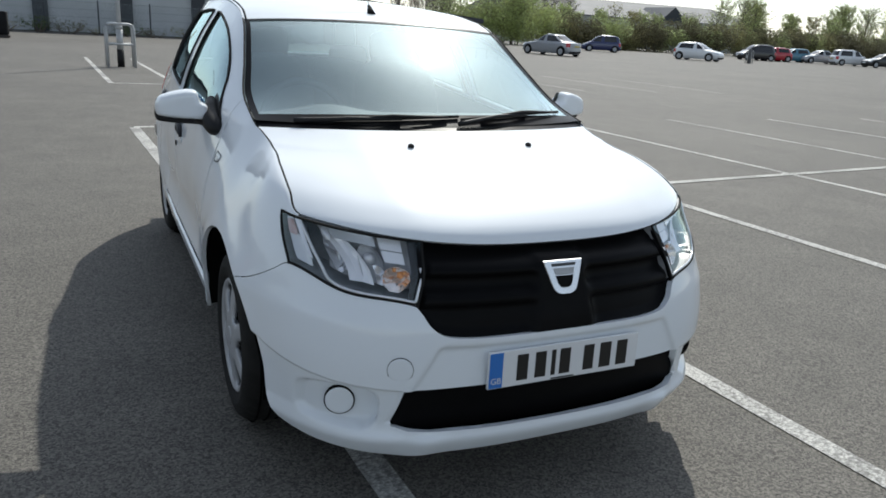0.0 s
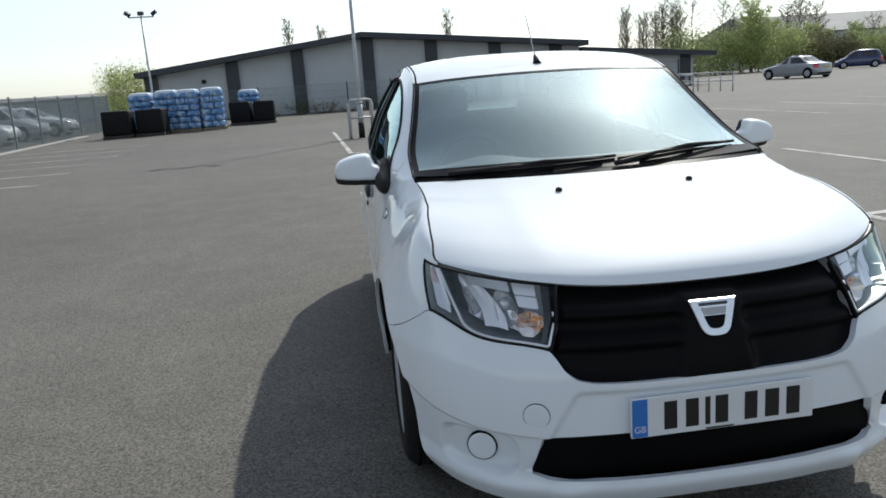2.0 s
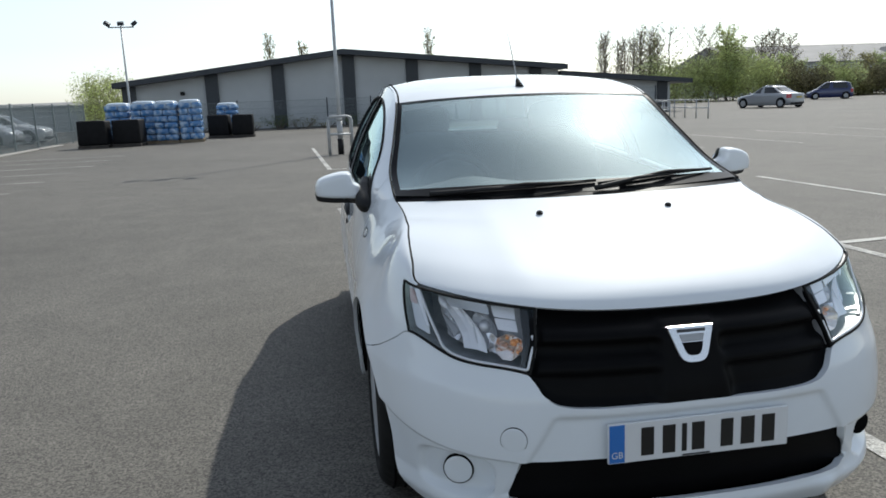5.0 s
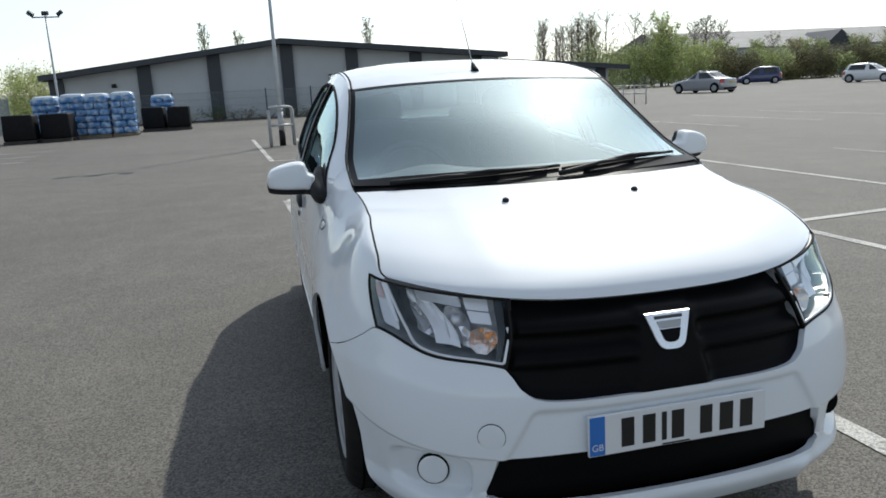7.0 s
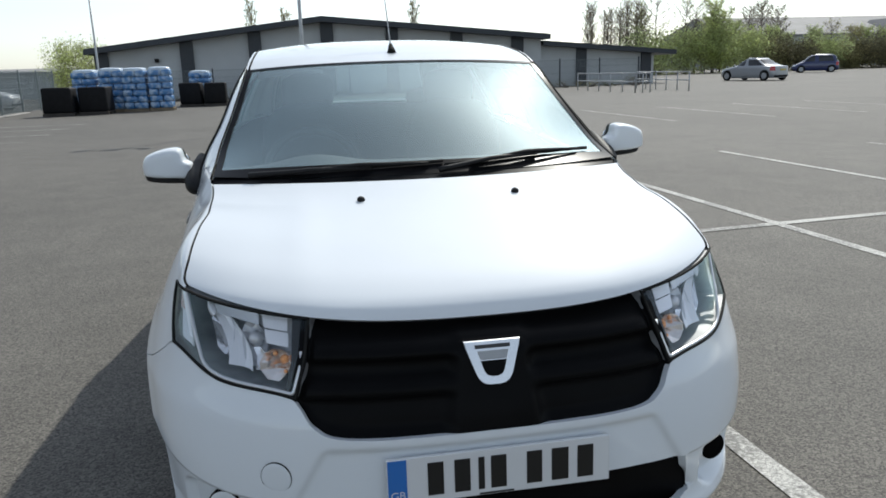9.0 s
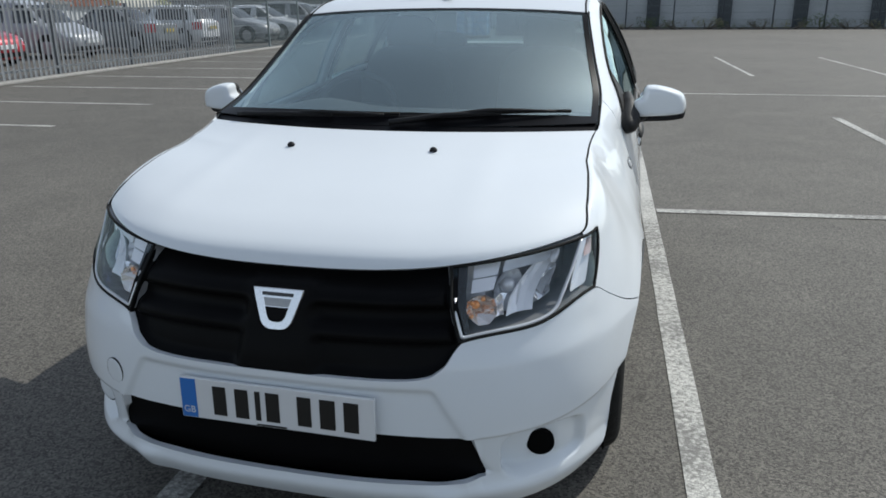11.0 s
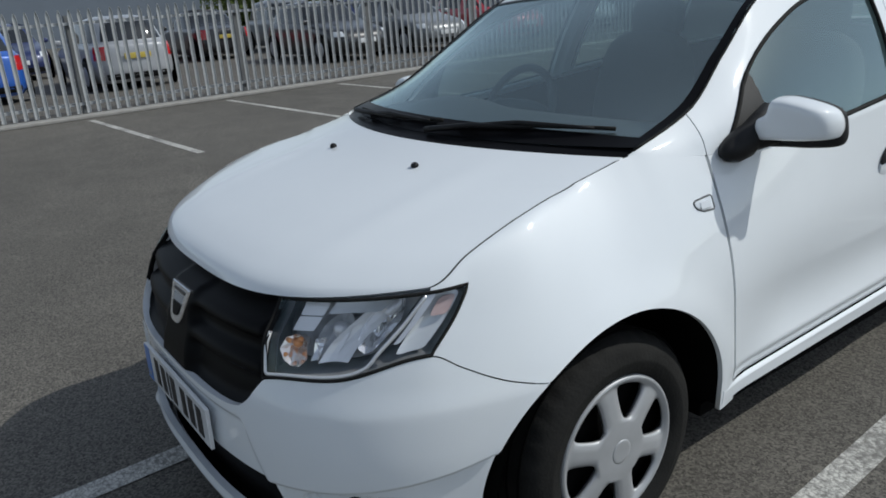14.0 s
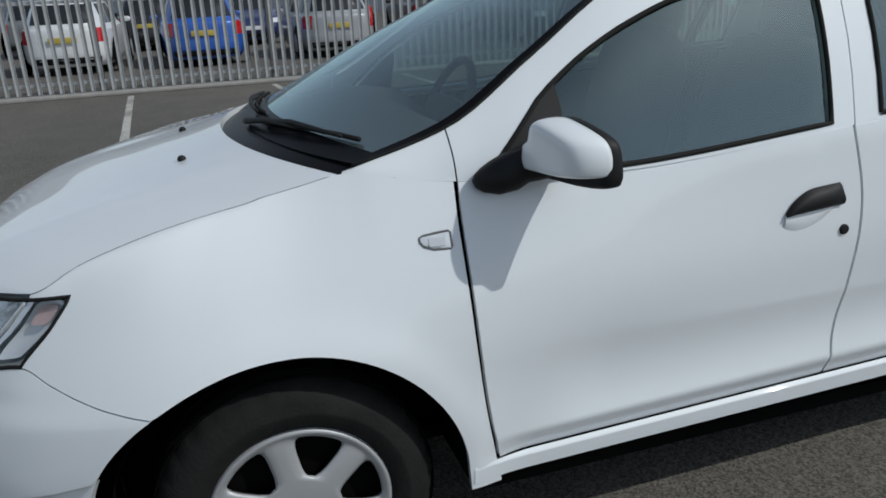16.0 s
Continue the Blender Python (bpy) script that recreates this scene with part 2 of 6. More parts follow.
def tube(bm, points, radius, sides=8, caps=True):
    """A round bar along points; radius is one number or one a point."""
    pts = [Vector(p) for p in points]
    rings = []
    for i, p in enumerate(pts):
        d = (pts[min(i + 1, len(pts) - 1)] - pts[max(i - 1, 0)]).normalized()
        a = d.orthogonal().normalized() if abs(d.z) > 0.99 else d.cross(Vector((0, 0, 1))).normalized()
        b = d.cross(a)
        r = radius[i] if hasattr(radius, "__len__") else radius
        rings.append([bm.verts.new(p + r * (a * math.cos(k) + b * math.sin(k))) for k in (2 * math.pi * j / sides for j in range(sides))])
    for r0, r1 in zip(rings, rings[1:]):
        for j in range(sides):
            bm.faces.new((r0[j], r0[(j + 1) % sides], r1[(j + 1) % sides], r1[j]))
    if caps:
        bm.faces.new(rings[0][::-1]), bm.faces.new(rings[-1])
    return bm


def spline(*knots):
    """A smooth, never overshooting curve through (place, value) knots."""
    xs, ys = np.array([k[0] for k in knots], float), np.array([k[1] for k in knots], float)
    h, d = np.diff(xs), np.diff(ys) / np.diff(xs)
    s = np.zeros(len(xs))
    for i in range(1, len(xs) - 1):
        if d[i - 1] * d[i] > 0:
            w1, w2 = 2 * h[i] + h[i - 1], h[i] + 2 * h[i - 1]
            s[i] = (w1 + w2) / (w1 / d[i - 1] + w2 / d[i])
    s[0], s[-1] = d[0], d[-1]

    def at(x):
        x = min(max(x, xs[0]), xs[-1])
        i = int(min(max(np.searchsorted(xs, x) - 1, 0), len(xs) - 2))
        t = (x - xs[i]) / h[i]
        return float((1 + 2 * t) * (1 - t) ** 2 * ys[i] + t * (1 - t) ** 2 * h[i] * s[i] + t * t * (3 - 2 * t) * ys[i + 1] + t * t * (t - 1) * h[i] * s[i + 1])
    return at


def grid(bm, rows, skip=None):
    """Quads between rows of points. skip(i, j) leaves a cell open."""
    vs = [[bm.verts.new(p) for p in row] for row in rows]
    for i in range(len(vs) - 1):
        for j in range(len(vs[0]) - 1):
            if not (skip and skip(i, j)):
                q = [vs[i][j], vs[i][j + 1], vs[i + 1][j + 1], vs[i + 1][j]]
                if len({tuple(round(c, 5) for c in v.co) for v in q}) > 2:
                    bm.faces.new(q)
    loose = [v for v in bm.verts if not v.link_faces]
    bmesh.ops.delete(bm, geom=loose, context="VERTS")
    return bm


def finish(bm, outward, skirt=0.014):
    """Turns a panel's faces outward and folds its rim inwards, so that it has an edge of its own thickness."""
    bmesh.ops.remove_doubles(bm, verts=bm.verts, dist=0.0004)
    bmesh.ops.recalc_face_normals(bm, faces=bm.faces)
    total = sum(f.normal.dot(outward(f.calc_center_median())) * f.calc_area() for f in bm.faces)
    if total < 0:
        bmesh.ops.reverse_faces(bm, faces=bm.faces)
    bm.normal_update()
    if skirt:
        rim = [e for e in bm.edges if e.is_boundary]
        normals = {v: v.normal.copy() for e in rim for v in e.verts}
        out = bmesh.ops.extrude_edge_only(bm, edges=rim)["geom"]
        fresh = [g for g in out if isinstance(g, bmesh.types.BMVert)]
        olds = list(normals)
        lookup = {tuple(round(c, 6) for c in v.co): normals[v] for v in olds}
        for v in fresh:
            n = lookup.get(tuple(round(c, 6) for c in v.co))
            if n:
                v.co -= n * skirt
        for e in rim:
            if e.is_valid:
                e.smooth = False
    return bm


def mirrored(bm):
    """The same panel for the other side of the car."""
    other = bm.copy()
    for v in other.verts:
        v.co.x = -v.co.x
    bmesh.ops.reverse_faces(other, faces=other.faces)
    return other


def blob(bm, centre, size, n=3.0, m=None, cut=None):
    """A rounded box (superellipsoid)."""
    nu, nv = 28, 16
    rows = []
    p2 = 2 / n
    sgn = lambda c: math.copysign(abs(c) ** p2, c)
    for j in range(nv + 1):
        v = -math.pi / 2 + math.pi * j / nv
        rows.append([Vector((sgn(math.cos(v)) * sgn(math.cos(u)), sgn(math.cos(v)) * sgn(math.sin(u)), sgn(math.sin(v)))) for u in (2 * math.pi * k / nu for k in range(nu + 1))])
    tmp = bmesh.new()
    grid(tmp, rows)
    bmesh.ops.remove_doubles(tmp, verts=tmp.verts, dist=1e-4)
    bmesh.ops.recalc_face_normals(tmp, faces=tmp.faces)
    for v in tmp.verts:
        if cut:
            v.co = cut(v.co)
        v.co = Vector((v.co.x * size[0], v.co.y * size[1], v.co.z * size[2]))
        if m is not None:
            v.co = m @ v.co
        v.co += Vector(centre)
    me = bpy.data.meshes.new("temporary")
    tmp.to_mesh(me)
    tmp.free()
    bm.from_mesh(me)
    bpy.data.meshes.remove(me)
    return bm


# ---- ground and car park lines ----
SKEW = radians(2.58)
CS, SN = math.cos(SKEW), math.sin(SKEW)


def lot(u, v, z=0.0):
    """A place in the car park's own frame, which is turned a little against the white car."""
    return Vector((u * CS - v * SN, u * SN + v * CS, z))


bm = bmesh.new()
bmesh.ops.create_grid(bm, x_segments=40, y_segments=40, size=900)
ground = tagged(part("ground", bm, ASPHALT, smooth=False), "worn grey asphalt of a wide car park", "ground", kind="structure")


def marking(u0, v0, u1, v1, width=0.1, z=0.004):
    bm = bmesh.new()
    a, b = lot(u0, v0, z), lot(u1, v1, z)
    side = (b - a).normalized().cross(Vector((0, 0, 1))) * width / 2
    count = max(2, int((b - a).length / 0.25))
    rows = [[a.lerp(b, i / count) + side * k * (1 + 0.10 * noise.noise((u0 + i * 0.7, v0 + k, 3.0))) for k in (-1, 1)] for i in range(count + 1)]
    grid(bm, rows)
    for f in bm.faces:
        if f.normal.z < 0:
            f.normal_flip()
    return tagged(part("road_marking", bm, LINE, smooth=False), "worn white painted bay line on asphalt", "road marking", "bay lines", "structure")


for u in (3.61, 6.2, 8.87, 11.52, 14.5, 17.1, 19.8):
    marking(u, -1.6, u, 8.0)
marking(1.072, -6.0, 1.072, 7.62, 0.098)
marking(1.13, 2.99, 22.0, 3.95, 0.1, 0.0055)
marking(-0.36, 7.5, 1.03, 7.58)
marking(-0.36, 4.6, -0.36, 7.45, 0.12)
marking(-0.49, -1.5, -0.46, 4.2, 0.1)
marking(0.72, 10.5, 5.0, 10.52)
for k in range(14):
    marking(-10.2, -0.62 + 2.15 * k - 4.3, -5.95, -0.62 + 2.15 * k - 4.3, 0.09)
marking(-0.12, 13.65, 1.1, 13.6)
marking(-0.12, 13.65, -0.12, 22.0)
marking(1.1, 13.6, 1.1, 22.0)
for u in (3.6, 6.2, 8.8, 11.4, 14.0, 16.6):
    marking(u, 13.8, u, 19.5, 0.08)


# ---- fence ----
def fence():
    f = thing("palisade_fence", "galvanised steel palisade fence with spiked pales", "fence")
    bm = bmesh.new()
    w, h = 0.029, 1.58
    prof = [(-w, 0.012), (-w * 0.45, -0.008), (w * 0.45, -0.008), (w, 0.012)]
    rows = []
    for z, k in ((0.06, 1), (h - 0.10, 1), (h - 0.045, 0.62), (h, 0.05)):
        rows.append([Vector((0.0 + y, x * k, z)) for x, y in prof])
    grid(bm, rows)
    bmesh.ops.solidify(bm, geom=bm.faces[:], thickness=0.004)
    pale = bpy.data.meshes.new("pale")
    bm.to_mesh(pale)
    bm.free()
    pale.materials.append(STEEL)
    v = -9.0
    while v < 20.2:
        ob = new("pale", pale)
        ob.parent = f
        ob.matrix_world = Matrix.Translation(lot(-10.72, v)) @ pose(0, 0, 0, random.uniform(-0.4, 0.4), 0, 2.58 + random.uniform(-3, 3))
        v += 0.148
    for z in (0.2, 1.38):
        bm = bmesh.new()
        box(bm, -0.02, 0.02, -9.1, 20.3, z - 0.022, z + 0.022)
        part("rail", bm, STEEL, f, smooth=False).matrix_world = Matrix.Translation(lot(-10.77, 0)) @ pose(0, 0, 0, 0, 0, 2.58)
    # posts are coloured darker than the pales to paint in their shaded side
    for k in range(12):
        bm = bmesh.new()
        box(bm, -0.03, 0.03, -0.05, 0.05, 0, 1.5, 0.004)
        part("post", bm, DARK_STEEL, f, smooth=False).matrix_world = Matrix.Translation(lot(-10.82, -9 + 2.66 * k)) @ pose(0, 0, 0, 0, 0, 2.58)


fence()


def mesh_fence():
    """Dark steel posts with panels of thin welded wire, in line with the palisade."""
    f = thing("mesh_fence", "dark grey-green welded wire mesh fence on slim posts", "fence")
    place = Matrix.Translation(lot(-10.78, 20.35)) @ pose(0, 0, 0, 0, 0, 2.58)
    for k in range(8):
        y0 = 2.7 * k
        part("post", box(bmesh.new(), -0.03, 0.03, y0 - 0.03, y0 + 0.03, 0, 1.82, 0.004), GREENISH, f, smooth=False).matrix_world = place
        if k == 7:
            break
        bm = bmesh.new()
        for i in range(1, 54):
            y = y0 + 0.05 * i
            box(bm, -0.004, 0.004, y - 0.004, y + 0.004, 0.06, 1.76)
        for j in range(8):
            z = 0.08 + 0.24 * j
            box(bm, -0.004, 0.004, y0 + 0.03, y0 + 2.67, z - 0.004, z + 0.004)
        part("mesh_panel", bm, GREENISH, f, smooth=False).matrix_world = place


GREENISH = material("dull_grey_green_steel", (0.17, 0.20, 0.205), rough=0.6, vary=0.1)
mesh_fence()


def verge_fence():
    """A thin welded mesh fence along the verge before the warehouse."""
    f = thing("mesh_fence", "thin grey-green mesh fence along the warehouse verge", "fence", m=pose(-10.6, 43.6, 0))
    for k in range(13):
        x0 = 2.6 * k
        part("post", box(bmesh.new(), x0 - 0.035, x0 + 0.035, -0.035, 0.035, 0, 1.75, 0.004), NAVY, f, smooth=False)
        if k == 12:
            break
        bm = bmesh.new()
        for i in range(1, 35):
            x = x0 + 0.075 * i
            box(bm, x - 0.005, x + 0.005, -0.004, 0.004, 0.06, 1.68)
        for j in range(5):
            z = 0.08 + 0.39 * j
            box(bm, x0 + 0.03, x0 + 2.57, -0.006, 0.006, z - 0.006, z + 0.006)
        part("mesh_panel", bm, GREENISH, f, smooth=False)


verge_fence()
bm = bmesh.new()
box(bm, -0.16, 0.16, -9.2, 33.6, 0, 0.05, 0.012)
kerb = tagged(part("kerb", bm, material("pale_concrete", (0.3, 0.29, 0.27), rough=0.9, vary=0.15, bump=0.3)), "low pale concrete strip under the fence", "kerb", kind="structure")
kerb.matrix_world = Matrix.Translation(lot(-10.6, 0)) @ pose(0, 0, 0, 0, 0, 2.58)


# ---- warehouse ----
def warehouse():
    w = thing("warehouse", "grey clad warehouse with dark navy posts and a shallow gable roof", "building", m=pose(1.0, 46, 0))
    bm = bmesh.new()
    box(bm, -13, 14, 0.3, 30, 0, 2.7)
    part("wall", bm, CLAD, w, smooth=False)
    edges = [-12.9, -8.05, -4.05, 0.3, 4.3, 8.4, 12.4, 14.0]
    line = lambda x: 4.63 - abs(x) * (1.55 / 13.1 if x < 0 else 1.3 / 14.1)
    for a, b in zip(edges, edges[1:]):
        bm = bmesh.new()
        n = max(1, int((b - a) / 1.0))
        rows = [[Vector((a + (b - a) * i / n, 0.22, z)) for i in range(n + 1)] for z in (0,)] + [[Vector((a + (b - a) * i / n, 0.22, line(a + (b - a) * i / n) - 0.2)) for i in range(n + 1)]]
        grid(bm, rows)
        bmesh.ops.solidify(bm, geom=bm.faces[:], thickness=0.1)
        part("wall_panel", bm, CLAD, w, smooth=False)
    for x in edges[:-1]:
        bm = bmesh.new()
        box(bm, x - 0.38, x + 0.38, 0.0, 0.3, 0, line(x) - 0.15)
        part("pillar", bm, NAVY, w, smooth=False)
    for a, b in ((-13.6, 0.0), (0.0, 14.3)):
        bm = bmesh.new()
        rows = [[Vector((x, y, line(x) + dz)) for x in (a, b)] for y, dz in ((-0.9, -0.32), (-0.9, 0.0), (31, 0.0), (31, -0.25), (-0.9, -0.32))]
        grid(bm, rows)
        part("roof", bm, NAVY, w, smooth=False)
    bm = bmesh.new()
    rows = [[Vector((x, y, z)) for x, z in ((14.02, 0), (14.02, 2.70), (18.1, 2.36), (22.2, 2.0), (22.2, 0))] for y in (0.9, 20)]
    grid(bm, rows)
    bm.verts.ensure_lookup_table()
    bm.faces.new([bm.verts[k] for k in range(5)])
    part("side_wing", bm, CLAD, w, smooth=False)
    for x in (17.0, 21.6):
        bm = bmesh.new()
        box(bm, x - 0.35, x + 0.35, 0.75, 0.95, 0, 2.86 - (x - 14) * 0.085)
        part("pillar", bm, NAVY, w, smooth=False)
    bm = bmesh.new()
    rows = [[Vector((x, y, 2.95 - (x - 14) * 0.085 + dz)) for x in (14.1, 23.4)] for y, dz in ((0.0, -0.3), (0.0, 0.0), (21, 0.0), (21, -0.3), (0.0, -0.3))]
    grid(bm, rows)
    part("roof", bm, NAVY, w, smooth=False)
    for x in (-9.8, 2.9):
        bm = bmesh.new()
        box(bm, x - 0.12, x + 0.12, 0.0, 0.2, 2.2, 2.42, 0.03)
        part("flood_light", bm, BLACK, w)


warehouse()


# ---- lamp posts and barriers ----
def lamp_post(place, height, heads):
    p = thing("lamp_post", "tall grey steel car park lamp post with floodlights", "lamp post", m=Matrix.Translation(place))
    bm = bmesh.new()
    tube(bm, [(0, 0, 0), (0, 0, height * 0.3), (0, 0, height)], [0.062, 0.05, 0.034], 12)
    part("pole", bm, STEEL, p)
    bm = bmesh.new()
    tube(bm, [(0, 0, 0.9), (0, 0, 1.0), (0, 0, 1.0)], [0.078, 0.074, 0.055], 12)
    tube(bm, [(0, 0, 0.4), (0, 0, 0.9)], 0.078, 12)
    part("base_shaft", bm, STEEL, p)
    bm = bmesh.new()
    tube(bm, [(0, 0, 0), (0, 0, 0.42)], 0.085, 12)
    part("base_sleeve", bm, BLACK, p, "black base sleeve")
    bm = bmesh.new()
    tube(bm, [(-0.55, 0, height - 0.05), (0.55, 0, height - 0.05)], 0.03)
    part("crossbar", bm, STEEL, p)
    for x, tilt in ((-0.58, 35), (0.0, 0), (0.58, -35)):
        bm = bmesh.new()
        box(bm, -0.13, 0.13, -0.11, 0.11, -0.07, 0.09, 0.025, pose(x, 0, height + 0.10, 15, tilt, 0))
        part("floodlight", bm, NAVY, p)


lamp_post(Vector((-0.32, 18.4, 0)), 6.2, 3)
lamp_post(Vector((-9.2, 34.0, 0)), 5.1, 3)


def hoop(place, turn):
    h = thing("hoop_barrier", "galvanised tube hoop barrier guarding a lamp post", "barrier", m=Matrix.Translation(place) @ pose(0, 0, 0, 0, 0, turn))
    for y in (-0.22, 0.22):
        bm = bmesh.new()
        pts = [(-0.31, y, 0), (-0.31, y, 0.93), (-0.28, y, 1.0), (-0.22, y, 1.03), (0.22, y, 1.03), (0.28, y, 1.0), (0.31, y, 0.93), (0.31, y, 0)]
        tube(bm, pts, 0.032, 8)
        part("hoop", bm, STEEL, h)
        bm = bmesh.new()
        tube(bm, [(-0.31, y, 0.55), (0.31, y, 0.55)], 0.025, 8)
        part("crossbar", bm, STEEL, h)


hoop(Vector((-0.32, 18.35, 0)), 2.6)


# ---- pallets ----
BLUE_FILM = material("blue_white_printed_film", (0.22, 0.40, 0.62), rough=0.25, coat=0.4, bump=0.4, bump_scale=9)
n, l = BLUE_FILM.node_tree.nodes, BLUE_FILM.node_tree.links
t, ramp = n.new("ShaderNodeTexNoise"), n.new("ShaderNodeValToRGB")
t.inputs["Scale"].default_value, t.inputs["Detail"].default_value = 4.5, 3.0
ramp.color_ramp.elements[0].position, ramp.color_ramp.elements[1].position = 0.44, 0.66
ramp.color_ramp.elements[0].color, ramp.color_ramp.elements[1].color = (0.06, 0.19, 0.42, 1), (0.40, 0.52, 0.66, 1)
l.new(n.new("ShaderNodeTexCoord").outputs["Object"], t.inputs["Vector"]), l.new(t.outputs["Fac"], ramp.inputs[0])
l.new(ramp.outputs[0], n["Principled BSDF"].inputs["Base Color"])
WHITE_FILM = material("clear_stretch_film", (0.5, 0.58, 0.66), rough=0.2, vary=0.25, scale=7, coat=0.5, bump=0.5, bump_scale=12)
BLACK_FILM = material("black_stretch_film", (0.006, 0.006, 0.007), rough=0.6, vary=0.3, scale=6, spec=0.2, bump=0.6, bump_scale=10)
WOOD = material("pallet_wood", (0.20, 0.16, 0.11), rough=0.9, vary=0.25)
GREYED = material("greyed_pallet_wood", (0.06, 0.052, 0.045), rough=0.9, vary=0.25)


def pallet_stack(place, turn, w, h, dark):
    label = "pallet load wrapped in black stretch film" if dark else "pallet of blue and white film-wrapped bagged goods"
    p = thing("pallet_load", label, "pallet", "wrapped pallets", Matrix.Translation(place) @ pose(0, 0, 0, 0, 0, turn))
    bm = bmesh.new()
    for k in range(3):
        box(bm, -w / 2, w / 2, -w / 2 + k * (w - 0.1) / 2, -w / 2 + k * (w - 0.1) / 2 + 0.1, 0, 0.09)
    box(bm, -w / 2, w / 2, -w / 2, w / 2, 0.092, 0.12)
    part("pallet", bm, GREYED if dark else WOOD, p, "greyed wooden pallet", smooth=False)
    if dark:
        bm = bmesh.new()
        box(bm, -w / 2 + 0.01, w / 2 - 0.01, -w / 2 + 0.01, w / 2 - 0.01, 0.122, h, 0.07)
        side, jut = random.uniform(-0.06, 0.06), random.uniform(0.90, 0.97)
        for v in bm.verts:
            k = max(0.0, (v.co.z - 0.3) / h)
            v.co.x, v.co.y = v.co.x * (1 + (jut - 1) * k) + side * k, v.co.y * (1 + (jut - 1) * k)
            v.co += Vector((random.uniform(-1, 1), random.uniform(-1, 1), random.uniform(-1, 1))) * 0.012
        part("wrapped_load", bm, BLACK_FILM, p)
        return
    layers = 6
    for k in range(layers):
        z0, z1 = 0.122 + k * (h - 0.12) / layers, 0.118 + (k + 1) * (h - 0.12) / layers
        for half in (0, 1):
            cut = (-0.08, 0.08)[k % 2] * w
            xa, xb = (-w / 2 + 0.02, cut - 0.004) if half == 0 else (cut + 0.004, w / 2 - 0.02)
            j = random.uniform(-0.012, 0.012)
            bm = box(bmesh.new(), xa + j, xb + j, -w / 2 + 0.02, w / 2 - 0.02, z0, z1, min(0.08, (z1 - z0) * 0.40))
            part("bag", bm, BLUE_FILM, p)
    part("top_sheet", blob(bmesh.new(), (0, 0, h - 0.01), (w / 2 - 0.04, w / 2 - 0.04, 0.13), 3.5), WHITE_FILM, p, "pale film top sheet")


for x, y, w, h, dark in ((-9.55, 29.2, 1.1, 1.06, True), (-8.35, 29.6, 1.1, 1.06, True), (-8.0, 31.2, 1.0, 1.66, False), (-9.1, 31.5, 1.0, 1.62, False),
                         (-7.06, 30.9, 0.94, 1.64, False), (-6.12, 31.0, 0.94, 1.66, False), (-5.35, 34.2, 1.0, 1.06, True),
                         (-4.3, 34.0, 1.0, 1.04, True), (-5.1, 35.6, 1.0, 1.5, False)):
    pallet_stack(Vector((x, y, 0)), random.uniform(-4, 4), w, h, dark)


# ---- trees ----
def tree(place, height, spread, leaf_mat, leaves, leaf_size=0.08, label="young deciduous tree in thin spring leaf", name="tree", seed=0, limbs=26, low=0.12, full=0.0):
    """A tapered trunk, rising limbs with twigs, and a crown of single small leaves along the twigs."""
    rng = random.Random(seed)
    t = thing(name, label, "tree", m=Matrix.Translation(place))
    bm = bmesh.new()
    tips = []
    trunk = [Vector((rng.uniform(-1, 1) * 0.012 * k * height / 6, rng.uniform(-1, 1) * 0.012 * k * height / 6, height * k / 6)) for k in range(7)]
    tube(bm, trunk, [height * 0.013 * (1 - k / 6.3) + 0.006 for k in range(7)], 6)
    for i in range(limbs):
        k = low + (0.93 - low) * (i + rng.random()) / limbs
        base = trunk[min(5, int(k * 6))].lerp(trunk[min(6, int(k * 6) + 1)], k * 6 % 1)
        a = i * 2.4 + rng.uniform(-0.5, 0.5)
        shape = math.sin(math.pi * (0.12 + 0.80 * (k - low) / (1 - low))) ** 0.7
        shape = max(shape, full)
        reach = spread * shape * rng.uniform(0.55, 1.05)
        rise = min(height * rng.uniform(0.10, 0.26), height * 1.04 - base.z)
        end = base + Vector((math.cos(a) * reach, math.sin(a) * reach, rise))
        mid = base.lerp(end, 0.5) + Vector((math.cos(a) * 0.05, math.sin(a) * 0.05, -0.10)) * reach
        tube(bm, [base, mid, end], [height * 0.0045, height * 0.003, 0.006], 4, False)
        tips.append((mid, end))
        for j in range(5):
            q = base.lerp(mid, rng.uniform(0.4, 1)) if j < 2 else mid.lerp(end, rng.random())
            e = q + Vector((rng.uniform(-1, 1), rng.uniform(-1, 1), rng.uniform(0.2, 1.5))) * spread * 0.28
            tube(bm, [q, e], [height * 0.0018, 0.004], 3, False)
            tips.append((q, e))
    part("trunk", bm, BARK, t)
    verts, faces = [], []
    for i in range(leaves):
        a, b = tips[rng.randrange(len(tips))]
        c = a.lerp(b, rng.uniform(0.1, 1.1)) + Vector((rng.gauss(0, 1), rng.gauss(0, 1), rng.gauss(0, 1))) * spread * 0.07
        u = Vector((rng.gauss(0, 1), rng.gauss(0, 1), rng.gauss(0, 1))).normalized()
        w = u.orthogonal().normalized()
        s = leaf_size * rng.uniform(0.5, 1.5)
        n = len(verts)
        verts += [c - u * s, c + w * s * 0.55, c + u * s, c - w * s * 0.55]
        faces.append((n, n + 1, n + 2, n + 3))
    me = bpy.data.meshes.new("crown")
    me.from_pydata(verts, [], faces)
    me.materials.append(leaf_mat)
    crown = new("crown", me)
    crown.parent = t
    return t


